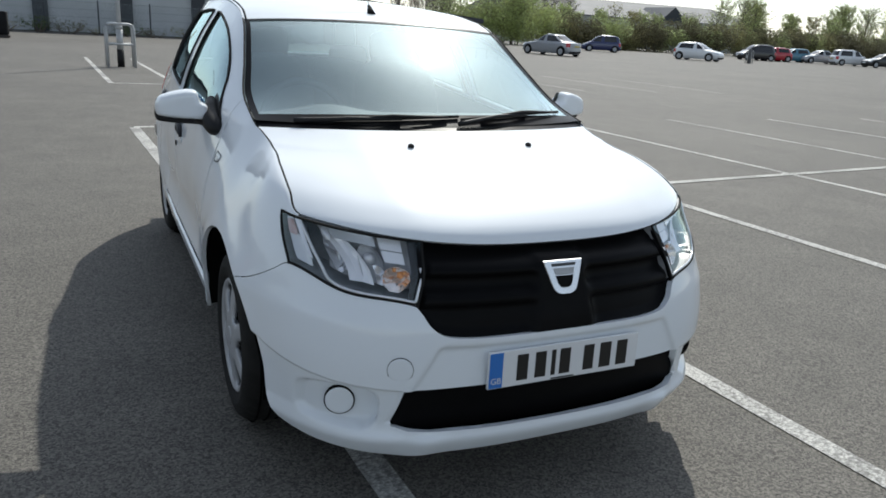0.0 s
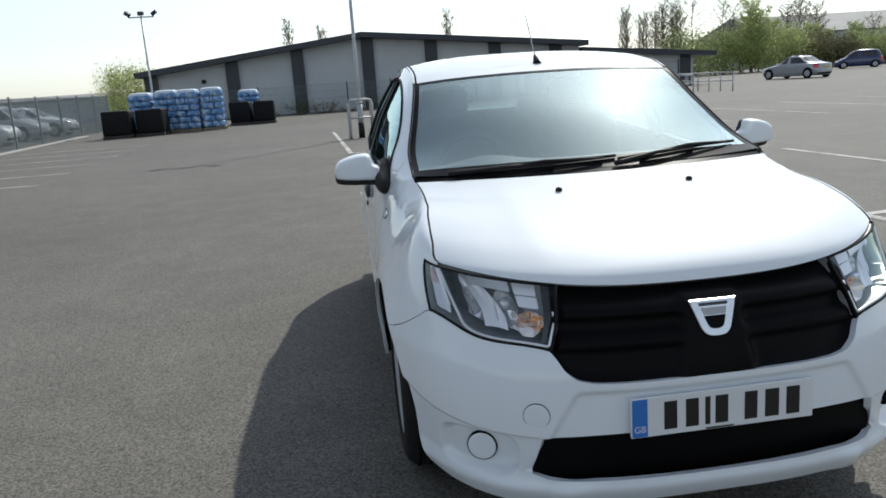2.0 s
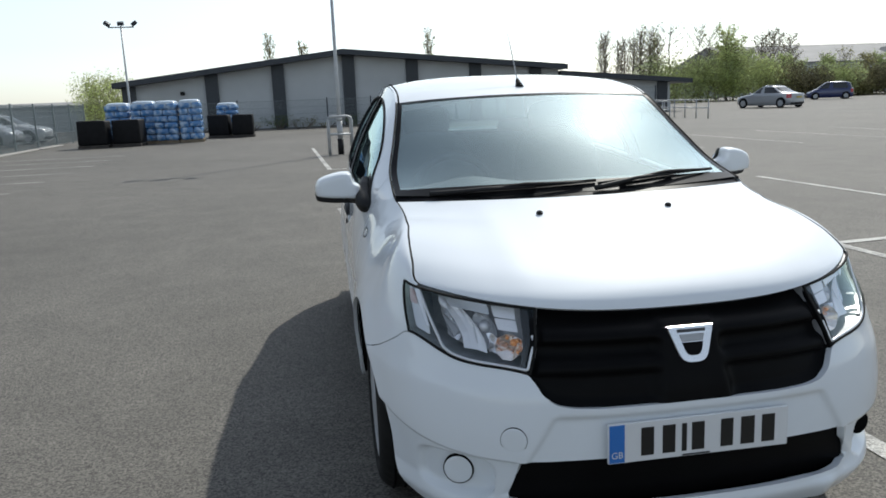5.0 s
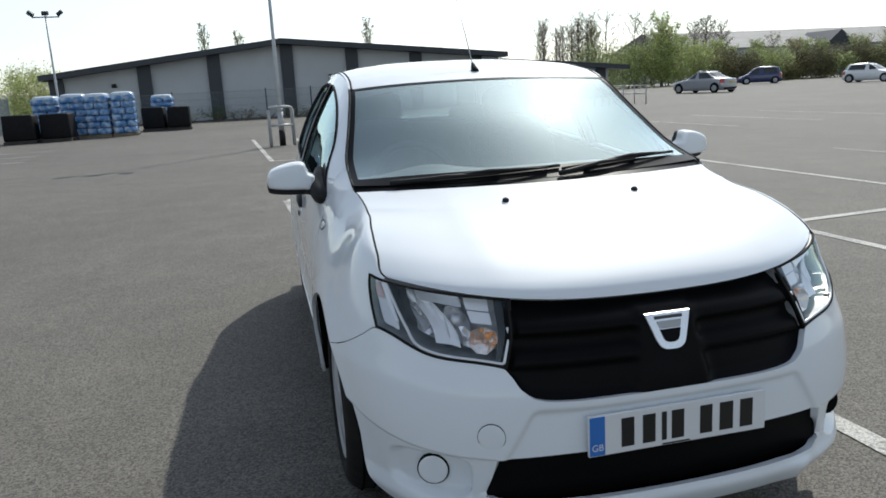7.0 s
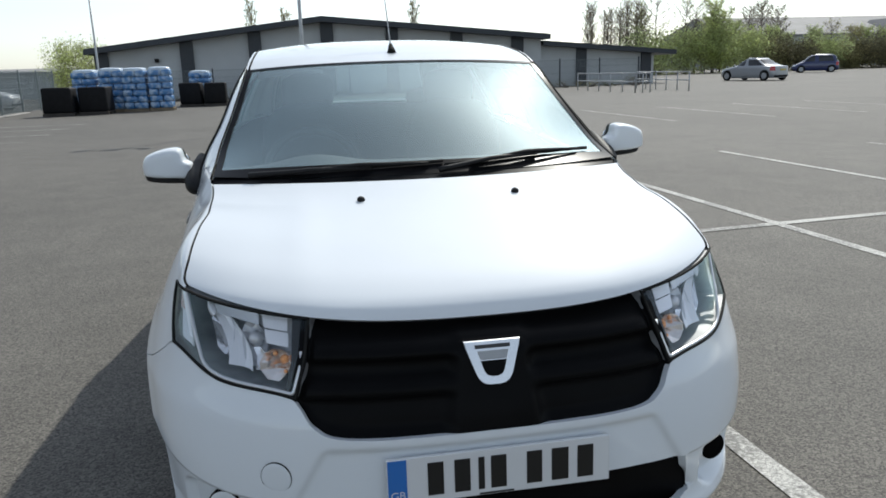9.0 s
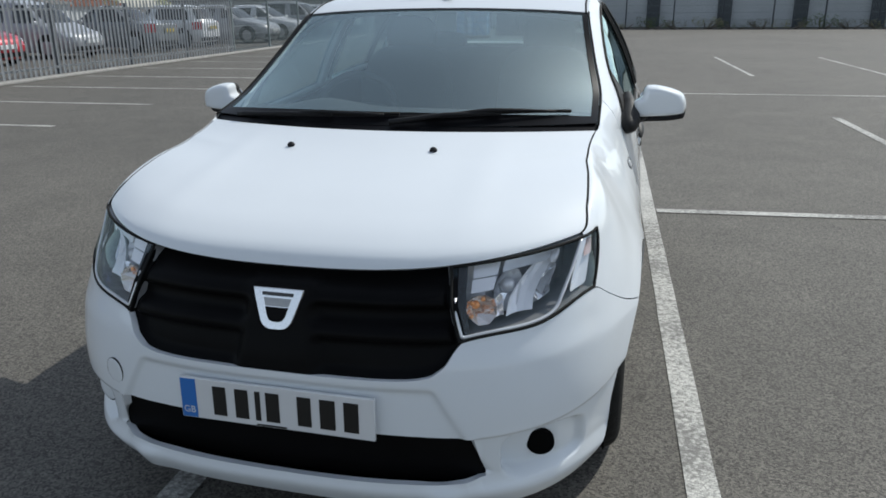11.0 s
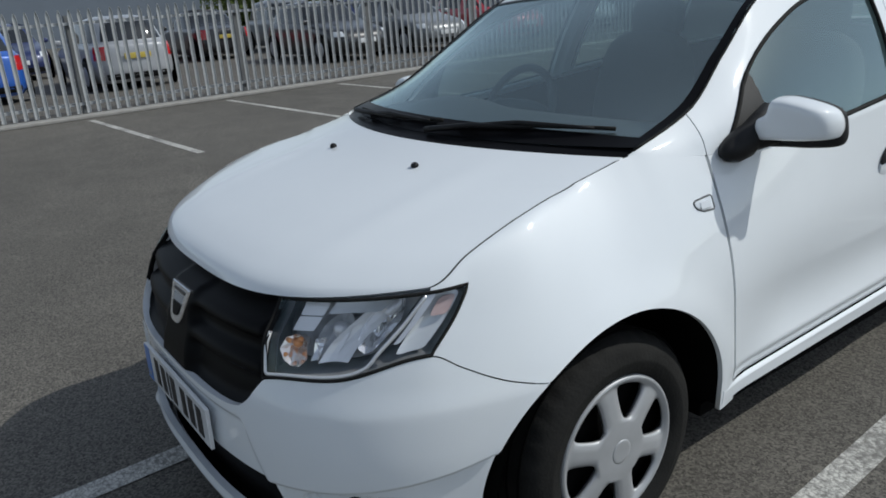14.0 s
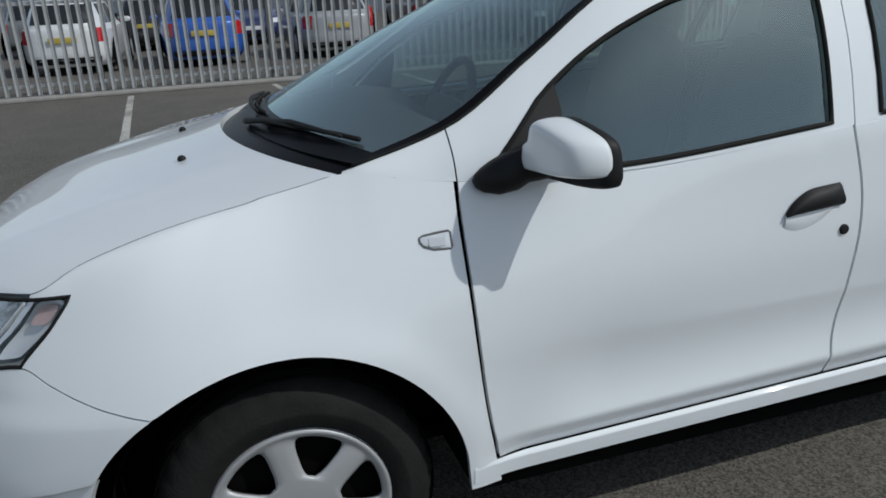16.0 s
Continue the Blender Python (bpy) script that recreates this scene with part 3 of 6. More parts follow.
def bush(place, w, d, h, leaf_mat, leaves, seed, label="dense rounded shrub at the edge of the car park"):
    rng = random.Random(seed)
    t = thing("bush", label, "bush", m=Matrix.Translation(place))
    verts, faces = [], []
    lumps = [(rng.uniform(-0.5, 0.5) * w, rng.uniform(-0.5, 0.5) * d, rng.uniform(0.25, 0.75) * h, rng.uniform(0.25, 0.42) * h) for k in range(14)]
    for i in range(leaves):
        x, y, z, r = lumps[rng.randrange(14)]
        u = Vector((rng.gauss(0, 1), rng.gauss(0, 1), rng.gauss(0, 1))).normalized()
        c = Vector((x, y, z)) + u * r * rng.uniform(0.7, 1.08)
        c.z = max(c.z, 0.05)
        s = min(0.11, h * 0.035) * rng.uniform(0.5, 1.5)
        w1 = (u + Vector((rng.gauss(0, 1), rng.gauss(0, 1), rng.gauss(0, 1)))).normalized()
        w2 = w1.orthogonal()
        n = len(verts)
        verts += [c - w1 * s, c + w2 * s * 0.6, c + w1 * s, c - w2 * s * 0.6]
        faces.append((n, n + 1, n + 2, n + 3))
    me = bpy.data.meshes.new("foliage")
    me.from_pydata(verts, [], faces)
    me.materials.append(leaf_mat)
    ob = new("foliage", me)
    ob.parent = t
    bm = bmesh.new()
    for k in range(5):
        x, y, z, r = lumps[k]
        tube(bm, [(x * 0.3, y * 0.3, 0), (x, y, z)], [0.05, 0.015], 5)
    tagged(part("stem", bm, BARK, t), kind="stuff")


rng = random.Random(7)
tops = spline((31, 7.3), (34, 7.7), (45, 7.5), (49, 6.4), (52, 4.9), (66, 4.7), (78, 4.7), (82, 7.4), (88, 7.2), (92, 5.4), (100, 6.4), (110, 7.8), (125, 7.8))
for k in range(56):
    x = 37 + k * 1.7 + rng.uniform(-0.7, 0.7)
    y = 81 + rng.uniform(-2.5, 4)
    h = tops(x) * (rng.uniform(0.98, 1.08) if x < 46 else rng.uniform(0.86, 1.08))
    bare = rng.random() < (0.14 if x < 46 else 0.22)
    thin = 54 < x < 76
    mat = ((BRIGHT, LEAF, BRIGHT, LEAF, BRIGHT) if x < 52 else (LEAF, LEAF, BRIGHT, OLIVE, LEAF))[rng.randrange(5)]
    tree(Vector((x, y, 0)), h * (1.06 if bare else 1), h * rng.uniform(0.25, 0.34), mat, 420 if bare else 3000 if thin else 4600, 0.10, seed=100 + k, limbs=40 if bare else 44, low=0.12 if bare else 0.04, full=0.2 if bare else 0.7,
         label="bare thin-branched tree behind the car park" if bare else "young deciduous tree in thin spring leaf")
for k in range(13):
    h = rng.uniform(6.9, 8.6)
    tree(Vector((32.4 + k * 0.55, 82 + rng.uniform(-2, 3), 0)), h, h * 0.15, OLIVE, 380, 0.08, seed=60 + k, limbs=52, label="bare thin-branched tree behind the car park")
for x, y, h in ((62.5, 99, 8.6), (65.0, 100, 9.3), (67.5, 100, 8.4)):
    tree(Vector((x, y, 0)), h, h * 0.24, HEDGE, 1500, 0.09, seed=int(h * 10), limbs=48, label="dark thin-crowned tree beyond the hedge", low=0.35)
for k in range(52):
    x = 37 + k * 1.75
    willow = x < 50
    bush(Vector((x, 77 + rng.uniform(-1.2, 1.2), 0)), 3.2, 2.5, rng.uniform(4.2, 5.4) if willow else rng.uniform(3.3, 4.4), ((LEAF, BRIGHT, LEAF, BRIGHT, LEAF) if willow else (HEDGE, OLIVE, HEDGE, LEAF, HEDGE))[rng.randrange(5)],
         2600 if willow else 3000, 300 + k, "tall loose shrub in fresh spring leaf" if willow else "dense brown-green hedge shrub at the edge of the car park")
tree(Vector((-14.6, 51, 0)), 3.05, 2.5, BRIGHT, 10000, 0.055, seed=5, label="round tree in bright yellow-green leaf", limbs=80, low=0.03)
for x, y, h in ((-6, 95, 9.6), (-2, 98, 8.8), (14, 96, 9.8)):
    tree(Vector((x, y, 0)), h, 0.95, OLIVE, 1100, 0.1, seed=6 + int(x), label="slim tree standing behind the warehouse", limbs=44)


# ---- the white hatchback: surfaces ----
NP, YR = 2.6, 2.62
len_front = spline((0.12, 0.70), (0.2, 0.79), (0.28, 0.828), (0.40, 0.838), (0.47, 0.834), (0.58, 0.822), (0.645, 0.802), (0.72, 0.775),
                   (0.785, 0.72), (0.845, 0.68), (0.895, 0.645), (0.945, 0.49), (0.985, 0.22), (1.1, 0.1))
len_rear = spline((0.12, 0.5), (0.2, 0.57), (0.35, 0.62), (0.5, 0.63), (0.6, 0.62), (0.8, 0.58), (1.0, 0.52), (1.12, 0.48))
half_width = spline((0.12, 0.77), (0.2, 0.81), (0.28, 0.834), (0.36, 0.842), (0.5, 0.855), (0.62, 0.858), (0.75, 0.858))
crest = spline((-0.70, 0.785), (-0.66, 0.803), (-0.55, 0.828), (-0.463, 0.846), (-0.383, 0.893), (-0.264, 0.940), (0.03, 0.982), (0.10, 0.9965), (0.166, 1.0112), (0.20, 1.014),
               (0.28, 0.998), (0.41, 0.982), (0.6, 0.974), (0.8, 0.975), (1.35, 1.012), (2.1, 1.072), (2.65, 1.10), (3.2, 1.10))
tuck = spline((-0.70, 0.02), (-0.463, 0.034), (-0.383, 0.086), (-0.264, 0.140), (-0.12, 0.174), (0.03, 0.177), (0.10, 0.1733), (0.166, 0.1645), (0.28, 0.1266), (0.34, 0.1118), (0.41, 0.098), (0.5, 0.0835), (0.6, 0.0719),
              (0.8, 0.0588), (1.35, 0.057), (1.9, 0.068), (2.2, 0.095), (2.45, 0.13), (2.7, 0.16), (3.2, 0.19))
lean = spline((-0.7, 0.5), (-0.3, 0.45), (0.1, 1.0), (0.45, 1.0), (0.9, 0.9), (1.8, 0.8), (2.3, 0.42), (3.2, 0.35))
WHEELS = (0.0, 2.589)
ARCH = 0.380
round_front = spline((0.1, 3.02), (0.45, 3.0), (0.58, 2.86), (0.66, 2.70), (0.74, 2.6), (1.1, 2.6))


def a_of_y(y, length=0.80):
    """The place along the body's plan outline that lies beside y."""
    if y >= YR:
        return 2 + math.asin(min(1, (y - YR) / 0.6) ** (NP / 2)) / (math.pi / 2)
    return 1 + y / YR if y >= 0 else math.acos(min(1, -y / length) ** (NP / 2)) / (math.pi / 2)


def a_of_x(x, width=0.85):
    return math.asin(min(1, abs(x) / width) ** (NP / 2)) / (math.pi / 2)


def a_at(x, z):
    """The place along the outline whose skin lies at x for the height z."""
    n = round_front(z)
    return math.asin(min(1, x / half_width(z)) ** (n / 2)) / (math.pi / 2)


def y_of_a(a, length=0.70):
    if a < 1:
        return -length * math.cos(a * math.pi / 2) ** (2 / NP)
    return (a - 1) * YR if a <= 2 else YR + 0.58 * math.sin((a - 2) * math.pi / 2) ** (2 / NP)


def ease(t):
    t = min(1.0, max(0.0, t))
    return t * t * (3 - 2 * t)


def skin(a, z, lift=0.0):
    """The body's side skin below the windows: a runs round the plan from the nose's middle, z is the height."""
    yr = y_of_a(a)
    zt, total, m = crest(yr), tuck(yr), lean(yr)
    w, lf = half_width(z), len_front(z)
    if z > 0.6:
        f = min(1.0, (z - 0.6) / max(0.05, zt - 0.6))
        w -= total * (m * f ** (1 + 0.9 * ease((yr + 0.45) / 0.6) * (1 - ease((yr - 0.4) / 0.8))) + (1 - m) * (1 - math.sqrt(max(0.0, 1 - f * f))))
    w += lift - 0.026 * min(1, max(0, (yr - 1.5) / 1.1)) ** 1.5
    if a < 1:
        th = a * math.pi / 2
        n = round_front(z)
        x, y = w * math.sin(th) ** (2 / n), -(lf + lift) * math.cos(th) ** (2 / n)
    elif a <= 2:
        x, y = w, (a - 1) * YR
    else:
        th = (a - 2) * math.pi / 2
        x, y = w * max(0.0, math.cos(th)) ** (2 / NP), YR + (len_rear(z) + lift) * math.sin(th) ** (2 / NP)
    # door hollow above the sill, flared arches
    dy = min(1, max(0, (y - 0.40) / 0.30)) * min(1, max(0, (2.15 - y) / 0.25))
    over = z - 0.340 - 0.026 * (y - 0.45)
    if 0.052 < over < 0.44:
        x -= dy * 0.026 * math.sin(math.pi * ((over - 0.052) / 0.388) ** 0.58) ** 2
    # the doors turn under to the sill, which stands proud again
    hem = min(1, max(0, (y - 0.40) / 0.12)) * min(1, max(0, (2.15 - y) / 0.25))
    x -= hem * 0.015 * max(0.0, min(1, 1 - over / 0.052) if over > 0 else 1 + over / 0.011)
    for yw in WHEELS:
        r = math.hypot(y - yw, z - 0.3)
        if x > 0.5:
            x += (0.014 if yw == 0.0 else 0.008) * math.exp(-((r - ARCH) / 0.07) ** 2)
    return Vector((x, y, z))


def under(a, low):
    """The lower edge of the body at a: low, or the wheel arch over it."""
    y = y_of_a(a, 0.815)
    z = low
    for yw in WHEELS:
        if abs(y - yw) < ARCH:
            e = 2.12 if y < yw else 2.0
            z = max(z, 0.3 + ARCH * 1.03 * (1 - (abs(y - yw) / ARCH) ** e) ** (1 / e))
    return z


def panel(a0, a1, z0, z1, na, nz, skirt=0.014, lift=0.0, power=1.5, extra=(), floor=None):
    """A piece of the skin between the lines a0(z), a1(z) and z0(a), z1(a)."""
    bm = bmesh.new()
    cuts = sorted(set([i / na for i in range(na + 1)]) | set(extra))
    rows = []
    for j in range(nz + 1):
        b = 1 - (1 - j / nz) ** power
        row = []
        for i in cuts:
            a = None
            z = 0.6
            for k in range(4):
                lo, hi = a0(z), a1(z)
                a = lo + (hi - lo) * i
                low = z0(a)
                z = low + (z1(a) - low) * b if floor is None else max(low, floor + (z1(a) - floor) * b)
            row.append(skin(a, z, lift))
        rows.append(row)
    grid(bm, rows)
    return finish(bm, lambda c: Vector((c.x, c.y - 1.3, 0)), skirt)


def both(name, bm, mat, parent, label=""):
    """A panel on each side of the car."""
    other = mirrored(bm)
    return part(name, bm, mat, parent, label), part(name, other, mat, parent, label)


car = thing("hatchback_car", "white five-door hatchback parked on the asphalt, black grille", "car")
AL0, AL1 = a_at(0.440, 0.645), 0.633
bumper_top = spline((0.0, 0.556), (a_at(0.24, 0.56), 0.556), (a_at(0.33, 0.57), 0.559), (a_at(0.38, 0.57), 0.567), (a_at(0.415, 0.59), 0.590), (a_at(0.438, 0.63), 0.626), (a_at(0.455, 0.65), 0.644), (0.45, 0.665), (AL1, 0.712), (0.70, 0.681), (0.76, 0.650), (0.80, 0.632), (0.868, 0.610), (0.9, 0.604))
bumper_low = spline((0.0, 0.198), (a_of_x(0.34), 0.194), (a_of_x(0.40), 0.184), (a_of_x(0.45), 0.188), (a_of_x(0.55), 0.195), (a_of_x(0.70), 0.203), (0.70, 0.222), (0.735, 0.248), (0.76, 0.285))
intake_low = spline((0.0, 0.275), (a_of_x(0.4), 0.28), (a_of_x(0.5), 0.295), (1.0, 0.31))
intake_top = spline((0.0, 0.415), (a_of_x(0.3), 0.412), (a_at(0.47, 0.41), 0.408), (a_at(0.60, 0.41), 0.414), (a_at(0.74, 0.43), 0.436), (0.72, 0.458), (0.80, 0.482), (1.0, 0.49))


def bumper():
    """Front bumper: painted shell round an open lower intake, with a lip, a sunk plate panel and hollows for the fog lamps."""
    bm = bmesh.new()
    edge = a_of_x(0.47)
    cols = [edge * (i / 110) ** 0.85 for i in range(111)] + [edge + (0.868 - edge) * i / 96 for i in range(1, 97)]
    ladder = [i / 12 for i in range(12)] + [1 + i / 34 for i in range(34)] + [1.9999] + [2 + i / 40 for i in range(41)]
    soft = lambda v, k: 1 / (1 + math.exp(max(-60, min(60, v / k))))
    rows = []
    for t in ladder:
        row = []
        for a in cols:
            zb = max(bumper_low(a), under(a, 0.1) if a > 0.74 else 0)
            z1, z2, z3 = max(intake_low(a), zb), max(intake_top(a), zb), max(bumper_top(a), zb)
            z = zb + (z1 - zb) * t if t <= 1 else z1 + (z2 - z1) * (t - 1) if t <= 2 else z2 + (z3 - z2) * (t - 2)
            slant = 0.32 * max(0, 1 - abs(a - edge) / 0.2) * (0.36 - z) * max(0, 1 - max(0, t - 2) / 0.25)
            p = skin(min(a + slant, 0.868), z)
            x = p.x
            way = Vector((p.x, p.y * 0.8, 0)).normalized()
            # sunk panel behind the number plate
            sunk = soft(x - 0.47 + (z - 0.40) * 0.6, 0.005) * soft(z - 0.532, 0.004) * (1 if z > 0.3 else 0)
            p.y += 0.013 * sunk
            # crease out to the arch, and the hollow under it
            below = (1 if t < 2 else 0) * min(1, max(0, (x - 0.47) / 0.04)) * min(1, max(0, (z - 0.245) / 0.05))
            p -= way * 0.014 * below
            q = (abs((x - 0.655) / 0.098) ** 4 + abs((z - 0.340) / 0.066) ** 4) ** 0.25
            p -= way * (0.020 + 0.25 * max(0.0, 0.70 - x)) * ease((1 - q) / 0.16)
            # jutting lower lip
            p += way * (0.016 + 0.012 * math.exp(-((x - 0.41) / 0.045) ** 2)) * soft(z - 0.262, 0.006) * (1 - 0.8 * ease((x - 0.56) / 0.2))
            row.append(p)
        rows.append(row)
    grid(bm, rows, lambda i, j: 12 <= i < 47 and j < 110)
    for v in bm.verts:
        if v.co.x < 0.001:
            v.co.x = 0
    other = mirrored(bm)
    me = bpy.data.meshes.new("temporary")
    other.to_mesh(me)
    bm.from_mesh(me)
    other.free()
    bpy.data.meshes.remove(me)
    return finish(bm, lambda c: Vector((c.x, c.y - 1.0, 0)), 0.02)


BUMPER = part("front_bumper", bumper(), PAINT, car, "white painted front bumper")
door_front = spline((0.27, 0.466), (0.51, 0.421), (0.69, 0.403), (0.9, 0.395), (1.0, 0.400), (1.1, 0.402))
door_mid = spline((0.33, 1.378), (0.42, 1.383), (0.61, 1.412), (0.826, 1.43), (1.02, 1.40))
door_rear = spline((0.33, 2.13), (0.5, 2.165), (0.67, 2.26), (0.81, 2.335), (0.96, 2.335), (1.1, 2.32))
GAP = 0.0016
top_of = lambda a: crest(y_of_a(a))
sill_top = lambda a: 0.340 + 0.026 * (y_of_a(a) - 0.45)
bm = panel(lambda z: AL1 + 0.057 * min(1, max(0, (z - 0.717) / 0.118)) + 0.004, lambda z: a_of_y(door_front(z)) - GAP - 0.0006,
           lambda a: max(under(a, 0.275), bumper_top(a) + 0.003 if a < 0.868 else 0.0), top_of, 90, 44, floor=0.275,
           extra=[0.30 + 0.006 * k for k in range(16)] + [0.925 + 0.003 * k for k in range(24)])
both("front_wing", bm, PAINT, car)
# the wing's tip between the headlamp and the bonnet
lamp_roof = lambda a: 0.788 + 0.050 * (skin(a, 0.8).x / 0.72) ** 2.2
bm = panel(lambda z: 0.600, lambda z: AL1 + 0.057 * min(1, max(0, (z - 0.717) / 0.118)) + 0.004, lambda a: min(lamp_roof(a) + 0.004, top_of(a) - 0.001), top_of, 16, 6, skirt=0)
both("front_wing_tip", bm, PAINT, car)
bm = panel(lambda z: a_of_y(door_front(z)) + GAP, lambda z: a_of_y(door_mid(z)) - GAP, sill_top, top_of, 30, 120)
DOOR_F = both("front_door", bm, PAINT, car)
bm = panel(lambda z: a_of_y(door_mid(z)) + GAP, lambda z: a_of_y(door_rear(z)) - GAP, lambda a: max(sill_top(a), under(a, 0.2) + 0.0), top_of, 40, 110, floor=0.36)
DOOR_R = both("rear_door", bm, PAINT, car)
bm = panel(lambda z: a_of_y(0.388), lambda z: a_of_y(2.20), lambda a: 0.292 + 0.021 * (y_of_a(a) - 0.45), lambda a: sill_top(a) - 0.003, 40, 18, lift=0.001, power=1.0)
both("sill", bm, PAINT, car)
bm = panel(lambda z: a_of_y(door_rear(z)) + GAP, lambda z: 3.0, lambda a: under(a, 0.372 if y_of_a(a) < 2.4 else 0.24), top_of, 110, 44, extra=[0.002 * k for k in range(60)], floor=0.24)
both("rear_quarter", bm, PAINT, car)

# near-black inner shell, wheel wells and floor, their shade put into the colour
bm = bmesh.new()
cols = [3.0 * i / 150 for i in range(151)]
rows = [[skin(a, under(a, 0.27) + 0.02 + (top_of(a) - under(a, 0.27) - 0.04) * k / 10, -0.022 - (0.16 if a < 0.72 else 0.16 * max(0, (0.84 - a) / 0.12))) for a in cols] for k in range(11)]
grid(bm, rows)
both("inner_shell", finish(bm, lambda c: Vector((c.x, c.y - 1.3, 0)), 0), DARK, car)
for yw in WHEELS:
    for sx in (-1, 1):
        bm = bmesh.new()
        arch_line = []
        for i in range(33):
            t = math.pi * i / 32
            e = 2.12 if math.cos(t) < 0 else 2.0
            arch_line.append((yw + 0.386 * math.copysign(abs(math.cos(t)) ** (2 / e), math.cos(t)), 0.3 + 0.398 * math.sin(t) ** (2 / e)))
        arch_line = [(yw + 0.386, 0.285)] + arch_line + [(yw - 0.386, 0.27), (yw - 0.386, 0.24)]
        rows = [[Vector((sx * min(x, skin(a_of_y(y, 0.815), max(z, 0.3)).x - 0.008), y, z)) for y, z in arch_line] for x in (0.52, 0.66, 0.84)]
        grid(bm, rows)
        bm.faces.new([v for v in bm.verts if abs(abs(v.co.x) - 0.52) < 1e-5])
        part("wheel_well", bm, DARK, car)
# floor boxes; the sill floors run on to 2.26 to block light there
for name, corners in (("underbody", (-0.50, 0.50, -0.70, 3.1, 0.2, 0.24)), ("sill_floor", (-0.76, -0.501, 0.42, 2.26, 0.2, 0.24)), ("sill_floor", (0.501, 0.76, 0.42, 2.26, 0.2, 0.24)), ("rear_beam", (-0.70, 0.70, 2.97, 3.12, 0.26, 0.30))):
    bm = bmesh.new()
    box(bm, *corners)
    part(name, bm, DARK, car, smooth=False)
# unseen added tray: keeps sunlight from passing through the hollow bumper
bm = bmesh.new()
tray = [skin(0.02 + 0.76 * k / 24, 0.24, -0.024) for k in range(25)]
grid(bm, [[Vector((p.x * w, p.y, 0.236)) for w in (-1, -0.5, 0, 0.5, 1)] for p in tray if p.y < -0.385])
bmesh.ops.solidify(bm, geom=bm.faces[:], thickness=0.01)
part("splash_tray", bm, DARK, car, "added black tray that blocks light under the bumper", smooth=False)

# ---- bonnet ----
bonnet_mid = spline((-0.712, 0.792), (-0.70, 0.815), (-0.65, 0.848), (-0.5, 0.900), (-0.3, 0.952), (-0.155, 0.989), (-0.045, 1.022))


CREST_LINE = [skin(a, crest(y_of_a(a))) for a in (0.5 + 0.01 * k for k in range(60))]


def crest_point(y):
    """The point of the wings' upper edge beside y."""
    for p, q in zip(CREST_LINE, CREST_LINE[1:]):
        if p.y <= y <= q.y:
            return p.lerp(q, (y - p.y) / max(1e-6, q.y - p.y))
    return CREST_LINE[0] if y < CREST_LINE[0].y else CREST_LINE[-1]


def bonnet_at(w, v):
    k = v ** 1.35
    cy, ey = -0.712 + 0.667 * k, -0.452 + 0.612 * k
    rim = crest_point(ey)
    cz, ex, ez = bonnet_mid(cy), rim.x, rim.z + 0.001
    u = abs(w)
    y = cy + (ey - cy) * u ** (3.3 - 1.3 * k)
    z = cz + (ez - cz) * u ** 2.2
    z += 0.0035 * math.exp(-((u - 0.60) / 0.07) ** 2) * math.sin(math.pi * min(1, k * 1.05)) ** 0.5 if 0 < k < 0.95 else 0
    return Vector((w * (ex - 0.0064), y, z - 0.001))


bm = bmesh.new()
grid(bm, [[bonnet_at(-1 + 2 * i / 56, j / 40) for i in range(57)] for j in range(41)])
BONNET = part("bonnet", finish(bm, lambda c: Vector((0, -0.3, 1)), 0.016), PAINT, car, "white painted bonnet")
# black tube laid in the bonnet gap to darken it like shade
bm = bmesh.new()
tube(bm, [crest_point(-0.445 + 0.59 * k / 40) + Vector((-0.0032, 0, -0.0030)) for k in range(41)], 0.0030, 6)
both("bonnet_seal", bm, RUBBER, car, "black rubber seal and gap shade line")
for x in (-0.237, 0.228):
    bm = bmesh.new()
    bmesh.ops.create_uvsphere(bm, u_segments=12, v_segments=8, radius=1, matrix=pose(x, -0.155, 0.986, 10, 0, 0) @ Matrix.Diagonal((0.012, 0.011, 0.010, 1)))
    part("washer_jet", bm, BLACK, BONNET, "black washer jet")

# ---- glasshouse ----
base_x = spline((0.166, 0.698), (0.28, 0.733), (0.41, 0.758), (0.6, 0.794), (0.8, 0.803), (1.35, 0.801), *((y, skin(a_of_y(y), crest(y)).x) for y in (1.75, 1.95, 2.1, 2.25, 2.4, 2.6, 2.7, 2.8, 2.88, 2.94, 3.0)))
rail_x = spline((0.166, 0.696), (0.407, 0.688), (0.62, 0.645), (0.85, 0.602), (1.0, 0.590), (1.4, 0.58), (2.0, 0.562), (2.6, 0.515), (3.0, 0.470))
rail_z = spline((0.166, 1.015), (0.407, 1.085), (0.62, 1.215), (0.85, 1.358), (1.0, 1.408), (1.4, 1.45), (2.0, 1.452), (2.6, 1.425), (3.0, 1.35))
window_top = spline((0.455, 0.04), (0.50, 0.30), (0.56, 0.55), (0.63, 0.71), (0.72, 0.765), (0.82, 0.78), (1.0, 0.815), (1.325, 0.875), (1.57, 0.885), (2.0, 0.85), (2.15, 0.82), (2.225, 0.73), (2.258, 0.45), (2.27, 0.06))


